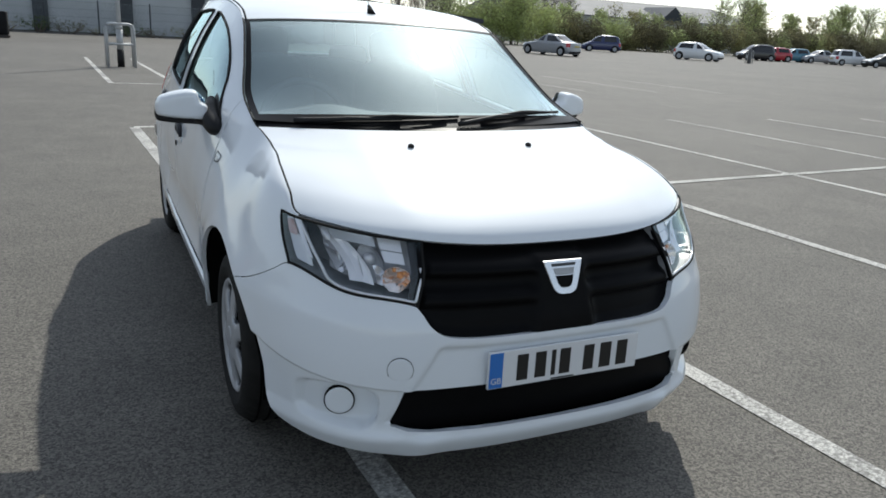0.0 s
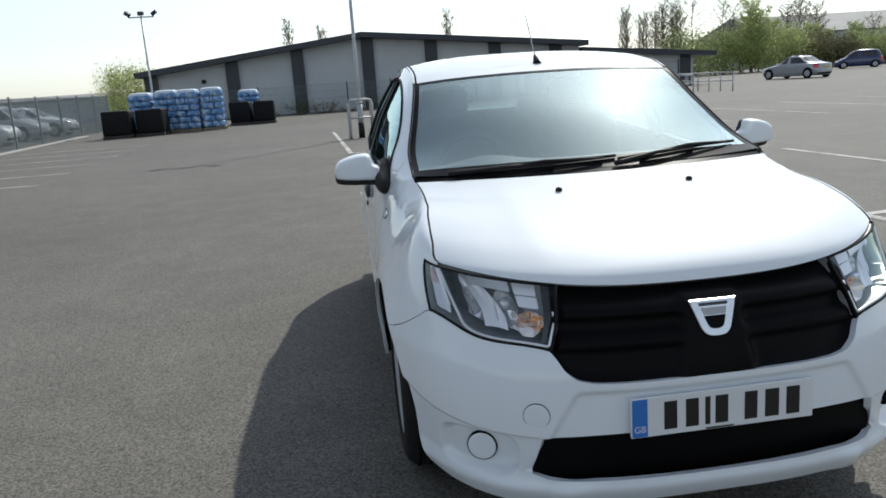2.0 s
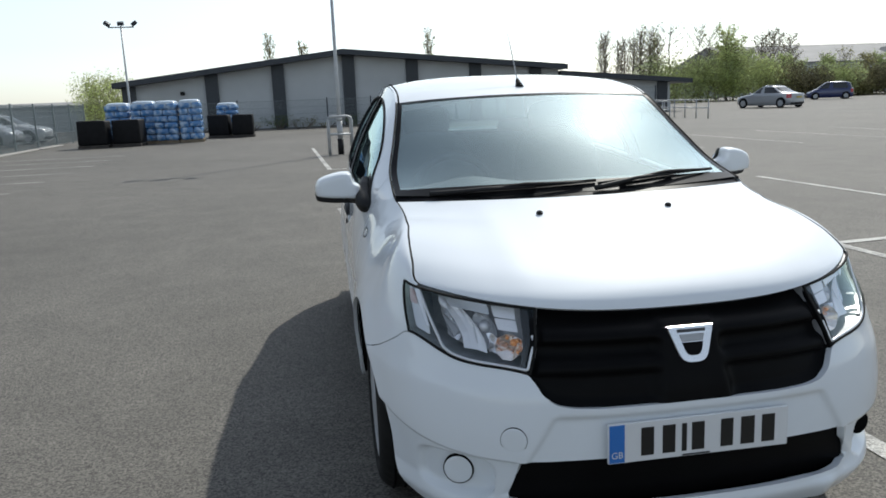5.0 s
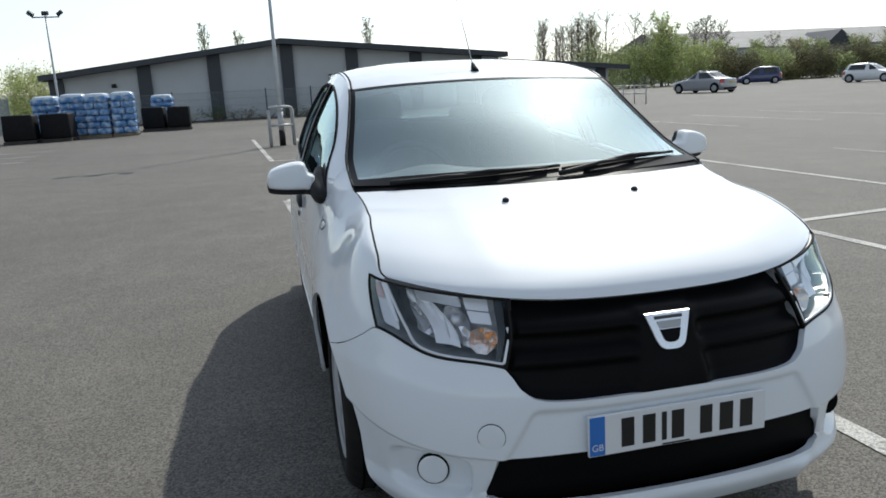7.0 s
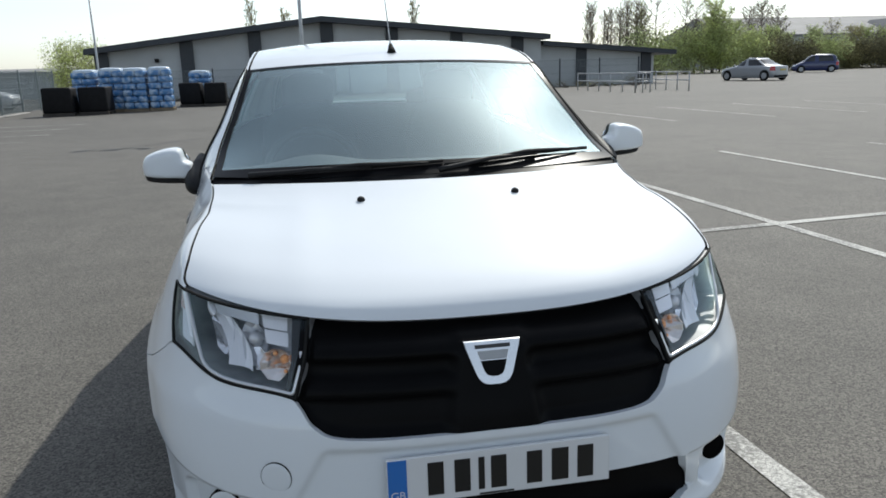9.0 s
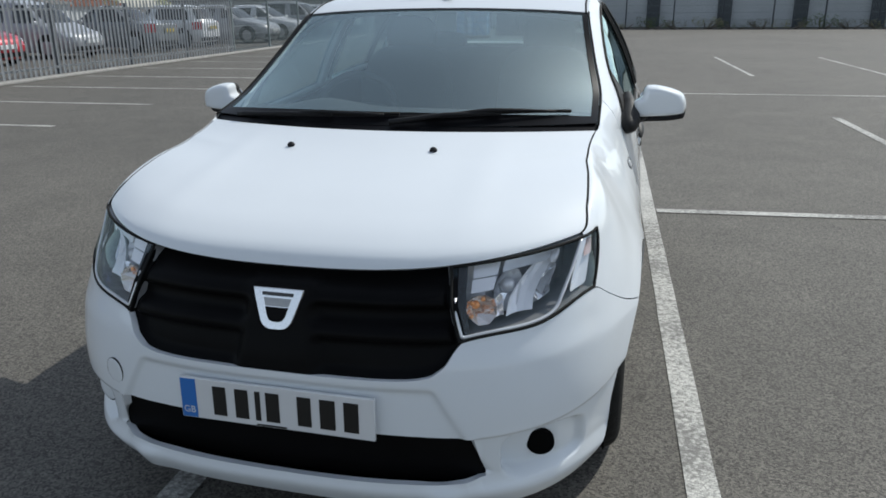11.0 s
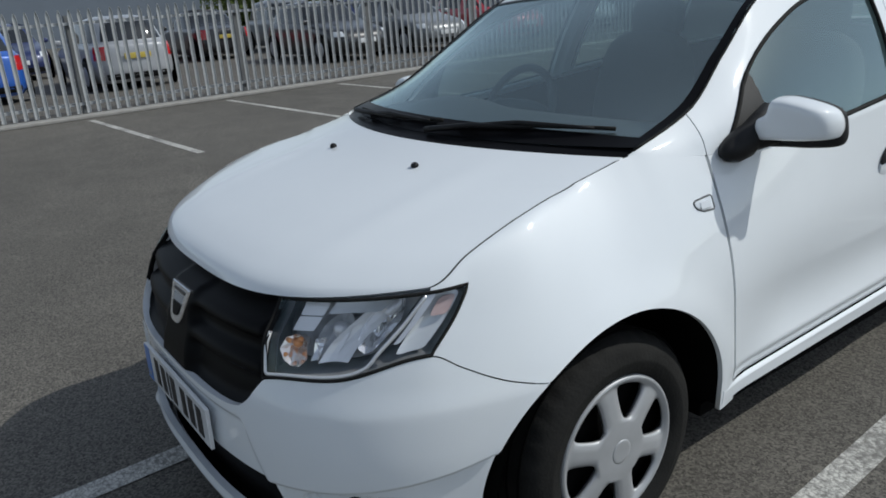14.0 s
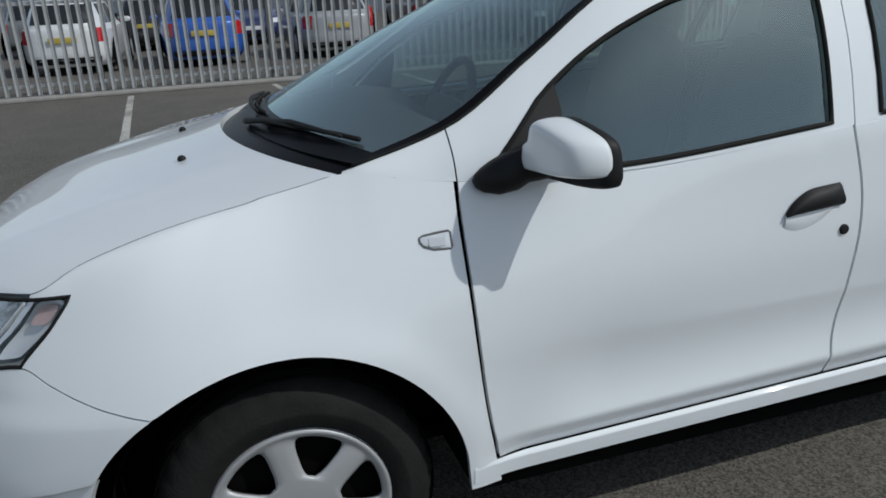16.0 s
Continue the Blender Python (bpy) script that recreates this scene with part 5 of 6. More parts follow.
def lamp():
    """One headlamp: dark housing, chrome reflector bowls, amber bulb, pale side marker, chrome edge and clear cover."""
    loop = [(k / 24, 0) for k in range(24)] + [(1, k / 10) for k in range(10)] + [(1 - k / 24, 1) for k in range(24)] + [(0, 1 - k / 10) for k in range(11)]
    wall = grid(bmesh.new(), [[lamp_at(u, t, lift) for u, t in loop] for lift in (-0.004, -0.05, -0.105)])
    out = [("housing", lamp_patch(0, 1, 0, 1, -0.104), INNER, "grey lamp housing"),
           ("housing_wall", wall, INNER, ""),
           ("reflector_shell", shake(lamp_patch(0.095, 0.735, 0.10, 0.94, -0.052, -0.097, 12, 6, 0.2, 0.01, 0.03), 0.004), SHELL_GREY, "silvered lamp back"),
           ("inner_blank", lamp_patch(0.0, 0.075, 0.0, 1.0, -0.012, None, 4, 8, 0.0, 0.0, 0.015), SMOKE, "dark inner blank"),
           ("indicator_panel", lamp_patch(0.125, 0.258, 0.545, 0.72, -0.030, None, 3, 2, 0.1, 0.004, 0.012), PALE, "pale indicator reflector"),
           ("indicator_panel", lamp_patch(0.130, 0.270, 0.74, 0.93, -0.028, None, 3, 2, 0.1, 0.004, 0.012), PALE, "pale indicator reflector"),
           ("reflector", shake(lamp_bowl(0.180, 0.32, 0.092, 0.225, -0.022, -0.070, 10, 3), 0.005), WARM, "indicator bowl with the bulb reflection in its colour"),
           ("reflector", shake(lamp_bowl(0.380, 0.44, 0.095, 0.30, -0.050, -0.092), 0.0015), DIM, "smoked high beam bowl"),
           ("reflector", shake(lamp_bowl(0.620, 0.55, 0.090, 0.40, -0.048, -0.085, 14, 4), 0.004), REFLECT, "silver faceted reflector"),
           ("reflector", lamp_patch(0.325, 0.520, 0.12, 0.78, -0.030, -0.060, 4, 6, 0.15, 0.175, 0.150), PALE, "bright swept reflector"),
           ("reflector", shake(lamp_patch(0.265, 0.330, 0.12, 0.45, -0.035, -0.055, 2, 3, 0.2, 0.02, 0.02), 0.003), REFLECT, "bright swept reflector"),
           ("bulb_shield", lamp_bowl(0.640, 0.80, 0.036, 0.125, -0.028, -0.022), DIM, "grey bulb shield"),
           ("top_strip", lamp_patch(0.295, 0.580, 0.765, 0.96, -0.026, -0.036, 14, 2, 0.0, 0.02, 0.09), RIBBED, "pale ribbed top strip"),
           ("side_marker", lamp_patch(0.795, 0.945, 0.07, 0.93, -0.014, -0.026, 12, 12, 0.55, 0.02, 0.03), RIBBED, "pale ribbed side lamp"),
           ("side_marker", lamp_patch(0.850, 0.950, 0.58, 0.88, -0.012, -0.017, 8, 4, 0.9, 0.005, 0.008), ROSY, "faintly pink upper side lamp"),
           ("divider", lamp_patch(0.752, 0.782, 0.30, 0.97, -0.003, None, 4, 10, 0.2, 0.03, 0.045), TRIM, "silver divider")]
    bm = bmesh.new()
    edge = spline((0.0, 0.022), (0.04, 0.016), (0.08, 0.016), (0.12, 0.035), (0.2, 0.12), (0.55, 0.57), (0.63, 0.640), (0.70, 0.688), (0.80, 0.725), (0.90, 0.752), (1.0, 0.778))
    rise = spline((0.0, 0.60), (0.04, 0.30), (0.08, 0.08), (0.12, 0.035), (0.2, 0.030), (0.55, 0.045), (0.63, 0.075), (0.70, 0.18), (0.80, 0.42), (0.90, 0.70), (1.0, 0.96))
    tube(bm, [lamp_at(edge(k / 60), rise(k / 60), -0.003) for k in range(61)], 0.0046, 8)
    out.append(("chrome_edge", bm, TRIM, "silver lower edge"))
    # first ball is the bulb; the four smaller ones stand for orange glints
    for s0, t0, depth, size in ((0.165, 0.34, -0.046, 0.011), (0.20, 0.44, -0.030, 0.006), (0.13, 0.42, -0.028, 0.006), (0.115, 0.24, -0.026, 0.005), (0.05, 0.20, -0.02, 0.004)):
        bm = bmesh.new()
        bmesh.ops.create_uvsphere(bm, u_segments=14, v_segments=10, radius=size, matrix=Matrix.Translation(lamp_at(s0, t0, depth)))
        out.append(("indicator_bulb", bm, AMBER, "orange indicator bulb and its painted glints"))
    bm = bmesh.new()
    bmesh.ops.create_uvsphere(bm, u_segments=14, v_segments=10, radius=0.019, matrix=Matrix.Translation(lamp_at(0.40, 0.48, -0.066)))
    out.append(("headlight_bulb", bm, DIM, "grey bulb cap"))
    out.append(("cover", lamp_patch(0, 1, 0, 1, -0.001, None, 24, 12), LENS, "clear plastic cover"))
    for name, bm, mat, label in out:
        made = both(name, bm, mat, None, label)
        for ob, mother in zip(made, LAMPS):
            ob.parent = mother
            if name == "reflector":
                for f in ob.data.polygons:
                    f.use_smooth = False
            if name == "cover":
                ob.visible_shadow = False


bm = bmesh.new()
rows = [lamp_at(k / 40, 0.0, -0.001) for k in range(41)] + [lamp_at(1, k / 12, -0.001) for k in range(1, 13)] + [lamp_at(1 - k / 40, 1, -0.001) for k in range(1, 41)]
tube(bm, rows + [lamp_at(0, 1 - k / 12, -0.001) for k in range(1, 13)], 0.004, 6, False)
LAMPS = both("headlamp", bm, RUBBER, car, "clear headlamp with an orange bulb")
lamp()


# ---- wheels ----
def wheel():
    """Tyre with a tread, steel rim and a six-spoke silver cover; the outer side faces +x."""
    w = new("wheel")
    bm = bmesh.new()
    n = 144
    prof = [(-0.185, 0.205), (-0.19, 0.25), (-0.185, 0.285), (-0.165, 0.302), (-0.12, 0.307), (-0.055, 0.306), (-0.035, 0.302), (-0.018, 0.294), (-0.004, 0.281), (0.004, 0.264), (0.008, 0.245), (0.009, 0.240), (0.007, 0.236), (0.005, 0.215), (-0.012, 0.198)]
    cut = lambda x, r, k: r - (0.0045 if k % 4 == 0 and -0.05 < x < -0.01 and r > 0.29 else 0.0)
    rings = [[bm.verts.new((x, cut(x, r, k) * math.cos(t), cut(x, r, k) * math.sin(t))) for k, t in ((k, 2 * math.pi * k / n) for k in range(n))] for x, r in prof]
    for r0, r1 in zip(rings, rings[1:]):
        for k in range(n):
            bm.faces.new((r0[k], r0[(k + 1) % n], r1[(k + 1) % n], r1[k]))
    bmesh.ops.recalc_face_normals(bm, faces=bm.faces)
    part("tyre", bm, RUBBER, w, "black tyre")
    # near-black hoops on the tread stand in for the shade in its grooves
    bm = bmesh.new()
    for x in (-0.04, -0.08, -0.12, -0.15):
        pts = [(x, 0.3078 * math.cos(t), 0.3078 * math.sin(t)) for t in (2 * math.pi * k / 60 for k in range(61))]
        tube(bm, pts, 0.0035, 4, False)
    part("tread_groove", bm, DARK, w)
    bm = bmesh.new()
    ring_disc(bm, pose(-0.045, 0, 0, 0, 90, 0), 0.2, 0.0)
    part("rim", bm, DARK, w, "dark steel rim")
    bm = bmesh.new()
    rs = [0.0, 0.040, 0.044, 0.065, 0.078, 0.084, 0.0885, 0.094, 0.106, 0.118, 0.135, 0.150, 0.162, 0.171, 0.178, 0.183, 0.190, 0.195, 0.200, 0.203]
    face = spline((0.0, 0.006), (0.044, 0.006), (0.08, 0.004), (0.12, 0.001), (0.16, -0.003), (0.178, -0.006), (0.185, -0.005), (0.194, 0.001), (0.200, -0.004), (0.203, -0.016))
    half = spline((0.0, 0.06), (0.084, 0.044), (0.0885, 0.0375), (0.094, 0.0335), (0.106, 0.0310), (0.135, 0.0310), (0.162, 0.0335), (0.171, 0.037), (0.178, 0.047), (0.183, 0.07), (0.203, 0.09))
    rows = []
    for r in rs:
        row = []
        arm = min(0.49, half(r) / max(r, 0.031))
        for sector in range(6):
            steps = [arm * k / 4 for k in range(-4, 5)] + [arm + (math.pi / 3 - 2 * arm) * k / 6 for k in range(1, 6)]
            for d in steps:
                t = sector * math.pi / 3 + d
                fall = 0.006 * min(1, max(0, (abs(d) / arm - 0.45) / 0.55)) if 0.085 < r < 0.181 else 0
                row.append(Vector((face(r) - fall, r * math.cos(t), r * math.sin(t))))
        row.append(row[0].copy())
        rows.append(row)
    grid(bm, rows, lambda i, j: 0.0884 <= rs[i] < 0.1775 and j % 14 >= 8)
    bmesh.ops.remove_doubles(bm, verts=bm.verts, dist=0.0003)
    bmesh.ops.recalc_face_normals(bm, faces=bm.faces)
    if sum(f.normal.x for f in bm.faces) < 0:
        bmesh.ops.reverse_faces(bm, faces=bm.faces)
    bmesh.ops.solidify(bm, geom=bm.faces[:], thickness=0.018)
    part("wheel_cover", bm, SILVER, w, "silver six-spoke wheel cover")
    bm = bmesh.new()
    ring_disc(bm, pose(0.0055, 0, 0, 0, 90, 0), 0.033, 0.0025)
    part("hub_badge", bm, SILVER, w)
    return w


def child_copy(ob, m, parent):
    made = copy_thing(ob, m)
    made.parent = parent
    return made


W0 = wheel()
W0.parent = car
W0.matrix_local = pose(0.822, 0, 0.305, 42, 0, 0)
for x, y, rz, rx in ((0.795, 2.589, 0, 40), (-0.822, 0, 180, 25), (-0.795, 2.589, 180, 70)):
    child_copy(W0, pose(x, y, 0.305, 0, 0, rz) @ pose(0, 0, 0, rx, 0, 0), car)


# ---- mirrors, wipers, handles, aerial ----
CAP_LINE = [(0.002, 0.002), (0.0, 0.044), (0.004, 0.056), (0.014, 0.063), (0.024, 0.070), (0.030, 0.082), (0.034, 0.100), (0.042, 0.111), (0.058, 0.114), (0.080, 0.113), (0.112, 0.106),
       (0.144, 0.095), (0.166, 0.082), (0.177, 0.064), (0.181, 0.043), (0.179, 0.022), (0.169, 0.010), (0.12, 0.004), (0.06, 0.002)]
SHELL_LINE = [(x - 0.0015, z - 0.002) if z > 0.05 else (x, z - 0.023) for x, z in CAP_LINE]


def mirror_dome(outline, steps):
    """A closed shell over an outline: steps give (share of the outline, y) from its middle to its back."""
    pts = []
    n = len(outline)
    for i in range(n):
        p0, p1, p2, p3 = (Vector(outline[(i + k) % n]) for k in (-1, 0, 1, 2))
        for t in (0, 0.25, 0.5, 0.75):
            pts.append(0.5 * (2 * p1 + (p2 - p0) * t + (2 * p0 - 5 * p1 + 4 * p2 - p3) * t * t + (3 * p1 - p0 - 3 * p2 + p3) * t ** 3))
    mid = Vector((0.085, 0.050))
    rows = []
    for r, y in steps:
        ring = [mid + (p - mid) * r for p in pts + pts[:1]]
        rows.append([Vector((0.798 + q.x * 1.05, 0.578 + y + 0.10 * q.x + 0.030 * (max(0, q.x) / 0.178) ** 3, 1.003 + q.y)) for q in ring])
    bm = bmesh.new()
    grid(bm, rows)
    bmesh.ops.remove_doubles(bm, verts=bm.verts, dist=0.0003)
    bmesh.ops.recalc_face_normals(bm, faces=bm.faces)
    return bm


bm = mirror_dome(CAP_LINE, [(0.001, -0.058)] + [(r, -0.058 * (1 - r ** 10) ** 0.55) for r in (0.15, 0.3, 0.45, 0.6, 0.72, 0.80, 0.86, 0.9, 0.94, 0.97, 0.99, 1.0)] + [(0.99, 0.01), (0.5, 0.012), (0.001, 0.012)])
MIRRORS = both("door_mirror", bm, PAINT, car, "white door mirror on a black arm")
bm = mirror_dome(SHELL_LINE, [(0.001, 0.004), (0.7, 0.004), (0.86, -0.004), (0.93, -0.002), (0.975, 0.006), (1.0, 0.012), (1.0, 0.024), (0.985, 0.034), (0.95, 0.038), (0.90, 0.034), (0.001, 0.032)])
arms = both("mirror_shell", bm, BLACK, None, "black lower shell")
TURN_IN = pose(0, 0, 0, 0, 0, 7)
bm = tube(bmesh.new(), [(0.780, 0.428, 0.985), (0.781, 0.434, 0.985), (0.783, 0.448, 0.985), (0.785, 0.475, 0.988), (0.786, 0.51, 0.997), (0.786, 0.55, 1.014), (0.782, 0.59, 1.040), (0.774, 0.64, 1.075)],
          [0.004, 0.015, 0.026, 0.037, 0.042, 0.038, 0.030, 0.016], 16)
tube(bm, [(0.79, 0.53, 1.000), (0.815, 0.56, 1.005), (0.84, 0.585, 1.012)], [0.03, 0.026, 0.022], 12)
feet = both("mirror_arm", bm, BLACK, None, "black arm")
bm = bmesh.new()
grid(bm, [[side_glass(y, 0.02 + (window_top(y) - 0.02) * f, 0.006) for y in (0.46, 0.48, 0.50, 0.53, 0.56, 0.59, 0.62, 0.65)] for f in (0, 0.25, 0.5, 0.75, 1)])
sails = both("mirror_base", finish(bm, lambda c: Vector((c.x, 0, 0)), 0.01), BLACK, None, "black triangular base")
bm = blob(bmesh.new(), (0.895, 0.626, 1.052), (0.080, 0.005, 0.048), 3.0, TURN_IN)
faces = both("mirror_glass", bm, CHROME, None, "mirror glass")
for group in (arms, feet, sails, faces):
    for ob, mother in zip(group, MIRRORS):
        ob.parent = mother


MIRRORS[1].location.z = -0.02


def screen_point(x, v, lift=0.012):
    c, e = Vector(SCREEN_MID(v)), Vector(screen_edge(v))
    w = abs(x) / e.x
    return Vector((x, c.y + (e.y - c.y) * w ** 2 - lift * 0.4, c.z + (e.z - c.z) * w ** 2.3 + lift))


for x0, x1, v0, v1 in ((-0.57, 0.05, 0.004, 0.050), (0.03, 0.60, 0.022, 0.098)):
    along = lambda k: (x0 + (x1 - x0) * k, v0 + (v1 - v0) * k)
    bm = bmesh.new()
    pts = [screen_point(along(k)[0], along(k)[1] - 0.022 * (1 - k / 0.62), 0.024 - 0.010 * abs(k / 0.31 - 1)) for k in (0.62 * i / 12 for i in range(13))]
    tube(bm, pts, [0.0095 - 0.00035 * i for i in range(13)], 8)
    wiper = part("wiper", bm, BLACK, car, "black windscreen wiper")
    bm = bmesh.new()
    tube(bm, [screen_point(*along(k), 0.026 - 0.012 * abs(k - 0.56) / 0.36) for k in (0.20 + 0.72 * i / 12 for i in range(13))], [0.0042 + 0.0028 * math.sin(math.pi * i / 12) for i in range(13)], 6)
    part("wiper_yoke", bm, BLACK, wiper)
    bm = bmesh.new()
    tube(bm, [screen_point(along(k)[0], along(k)[1] + 0.012, 0.010) for k in (0.04 + 0.96 * i / 16 for i in range(17))], 0.006, 6)
    part("wiper_blade", bm, RUBBER, wiper)

bm = bmesh.new()
tube(bm, [(0, 0.945, 1.418), (0, 0.957, 1.432), (0, 0.975, 1.452), (0, 0.985, 1.460)], [0.021, 0.016, 0.010, 0.006], 12)
aerial = part("aerial_base", bm, RUBBER, ROOF, "black rubber aerial base")
bm = bmesh.new()
tube(bm, [(0, 0.98, 1.456), (0, 1.22, 1.78)], [0.0032, 0.002], 6)
part("aerial_rod", bm, STEEL, aerial)


def handle(y0, y1, z):
    """A black pull handle over a scooped white cup."""
    bm = bmesh.new()
    rows = []
    for j in range(9):
        t = j / 8
        row = []
        for i in range(17):
            s = i / 16
            y = y0 + (y1 - y0) * s
            rise = z + 0.022 + 0.012 * s
            low = rise - 0.022
            high = rise - 0.020 + 0.054 * math.sin(min(1.0, s * 1.9 + 0.02) * math.pi / 2) ** 0.62 * (1 - 0.5 * max(0, (s - 0.93) / 0.07) ** 2)
            zz = low + (high - low) * t
            p = skin(a_of_y(y), zz)
            row.append(p + Vector((0.004 + 0.020 * math.sin(math.pi * min(1, max(0, t))) ** 0.5 * math.sin(math.pi * min(0.96, s * 0.92 + 0.06)) ** 0.4, 0, 0)))
        rows.append(row)
    grid(bm, rows)
    return finish(bm, lambda c: Vector((c.x, 0, 0)), 0.008)


def handle_cup(y0, y1, z):
    """The raised white lip of the finger cup under a handle."""
    bm = bmesh.new()
    rows = []
    for j in range(7):
        t = j / 6
        row = []
        for i in range(17):
            s = i / 16
            y, high = y0 - 0.002 + (y1 - y0 - 0.022) * s, z + 0.004 + 0.014 * s
            zz = high - 0.044 * math.sin(math.pi * min(1, 0.10 + 0.9 * s) ** 0.8) ** 0.55 * (1 - t) - 0.001
            row.append(skin(a_of_y(y), zz, 0.0006 + 0.006 * math.sin(math.pi * min(1, t * 0.7))))
        rows.append(row)
    grid(bm, rows)
    return finish(bm, lambda c: Vector((c.x, 0, 0)), 0.006)


for y0, y1, z, doors in ((1.20, 1.368, 0.818, DOOR_F), (2.075, 2.24, 0.882, DOOR_R)):
    for ob, d in zip(both("door_handle", handle(y0, y1, z), BLACK, None, "black door handle"), doors):
        ob.parent = d
    for ob, d in zip(both("handle_cup", handle_cup(y0, y1, z), PAINT, None, "white finger cup"), doors):
        ob.parent = d
bm = ring_disc(bmesh.new(), Matrix.Translation(skin(a_of_y(1.376), 0.766)) @ pose(0, 0, 0, 0, 90, 0), 0.013, 0.006)
for ob, d in zip(both("door_lock", bm, BLACK, None, "black door lock"), DOOR_F):
    ob.parent = d
bm = bmesh.new()
rows = []
for j in range(6):
    row = []
    for i in range(9):
        s, t = i / 8, j / 5
        y = 0.304 + 0.062 * s
        hi, lo = 0.889 - 0.006 * (1 - s), 0.858 + 0.012 * (1 - s) ** 2
        p = skin(a_of_y(y), lo + (hi - lo) * t)
        row.append(p + Vector((0.0015 + 0.0015 * math.sin(math.pi * t) ** 0.6 * math.sin(math.pi * s) ** 0.4, 0, 0)))
    rows.append(row)
grid(bm, rows)
rim = [skin(a_of_y(y), z, 0.0005) for y, z in ((0.302, 0.874), (0.310, 0.864), (0.330, 0.857), (0.366, 0.856), (0.369, 0.86), (0.369, 0.887), (0.364, 0.891), (0.34, 0.889), (0.308, 0.885), (0.302, 0.881), (0.302, 0.874))]
both("repeater_rim", tube(bmesh.new(), rim, 0.0026, 6, False), DARK_STEEL, car, "dark grey repeater rim")
both("side_repeater", finish(bm, lambda c: Vector((c.x, 0, 0)), 0.004), RIBBED, car, "clear side repeater")
bm = grid(bmesh.new(), [[skin(a_of_y(0.320 + 0.036 * s), 0.864 + 0.017 * t, 0.0042) for s in (0, 0.2, 0.4, 0.6, 0.8, 1)] for t in (0, 0.33, 0.67, 1)])
both("repeater_bulb_window", finish(bm, lambda c: Vector((c.x, 0, 0)), 0.002), DIM, car, "grey ribbed middle")
bm = bmesh.new()
rows = [[skin(2.0 + 0.115 + 0.16 * s, 0.895 + 0.165 * t, 0.005) for s in (0, 0.25, 0.5, 0.75, 1)] for t in (0, 0.2, 0.4, 0.6, 0.8, 1)]
grid(bm, rows)
both("tail_lamp", finish(bm, lambda c: Vector((c.x, 1, 0)), 0.01), RED, car, "red tail lamp")

# ---- cabin ----
def seat(x, y):
    s = part("seat", blob(bmesh.new(), (x, y, 0.58), (0.25, 0.26, 0.12), 4), SEAT, car, "dark grey cloth seat")
    part("backrest", blob(bmesh.new(), (x, y + 0.30, 0.88), (0.24, 0.09, 0.33), 3.5, pose(0, 0, 0, -14, 0, 0)), SEAT, s)
    part("headrest", blob(bmesh.new(), (x, y + 0.42, 1.255), (0.13, 0.055, 0.095), 3.2, pose(0, 0, 0, -10, 0, 0)), SEAT, s)


seat(-0.36, 1.18)
seat(0.36, 1.18)
b = part("rear_seat", blob(bmesh.new(), (0, 2.05, 0.58), (0.62, 0.28, 0.12), 4), SEAT, car, "dark grey rear bench")
part("backrest", blob(bmesh.new(), (0, 2.36, 0.86), (0.62, 0.09, 0.30), 4, pose(0, 0, 0, -14, 0, 0)), SEAT, b)
for x in (-0.38, 0.38):
    part("headrest", blob(bmesh.new(), (x, 2.44, 1.17), (0.13, 0.05, 0.07), 3.2), SEAT, b)
bm = bmesh.new()
mid = spline((0.0, 1.02), (0.5, 1.035), (0.8, 1.02), (1.0, 0.93))
rows = [[Vector((w * 0.72, 0.10 + 0.52 * t + 0.14 * w * w, mid(t) - 0.02 * w * w + (0.035 * math.exp(-((w + 0.5) / 0.2) ** 2) * math.sin(math.pi * t)))) for w in (-1 + 2 * i / 30 for i in range(31))] for t in (k / 10 for k in range(11))]
rows.append([p + Vector((0, 0.02, -0.35)) for p in rows[-1]])
grid(bm, rows)
part("dashboard", finish(bm, lambda c: Vector((0, 0.2, 1)), 0), DASH, car, "charcoal dashboard")
bm = bmesh.new()
ms = Matrix.Translation((-0.36, 0.74, 0.955)) @ pose(0, 0, 0, 64, 0, 0)
tube(bm, [ms @ Vector((0.185 * math.cos(t), 0.185 * math.sin(t), 0)) for t in (2 * math.pi * k / 40 for k in range(41))], 0.016, 8, False)
sw = part("steering_wheel", bm, DASH, car, "black steering wheel")
part("steering_hub", blob(bmesh.new(), (-0.36, 0.735, 0.955), (0.17, 0.055, 0.03), 3, pose(0, 0, 0, 64, 0, 0)), DASH, sw)
bm = bmesh.new()
rows = [[Vector((w * (rail_x(y) - 0.03), y, roof_z(y) - 0.035 - 0.05 * w * w)) for w in (-1 + i / 5 for i in range(11))] for y in (0.9 + 0.1 * k for k in range(17))]
grid(bm, rows)
part("headlining", bm, material("grey_headlining", (0.22, 0.225, 0.23), rough=0.95, vary=0.05), car)
bm = bmesh.new()
box(bm, -0.6, 0.6, 2.45, 3.0, 1.0, 1.02, 0.005)
part("parcel_shelf", bm, SEAT, car)


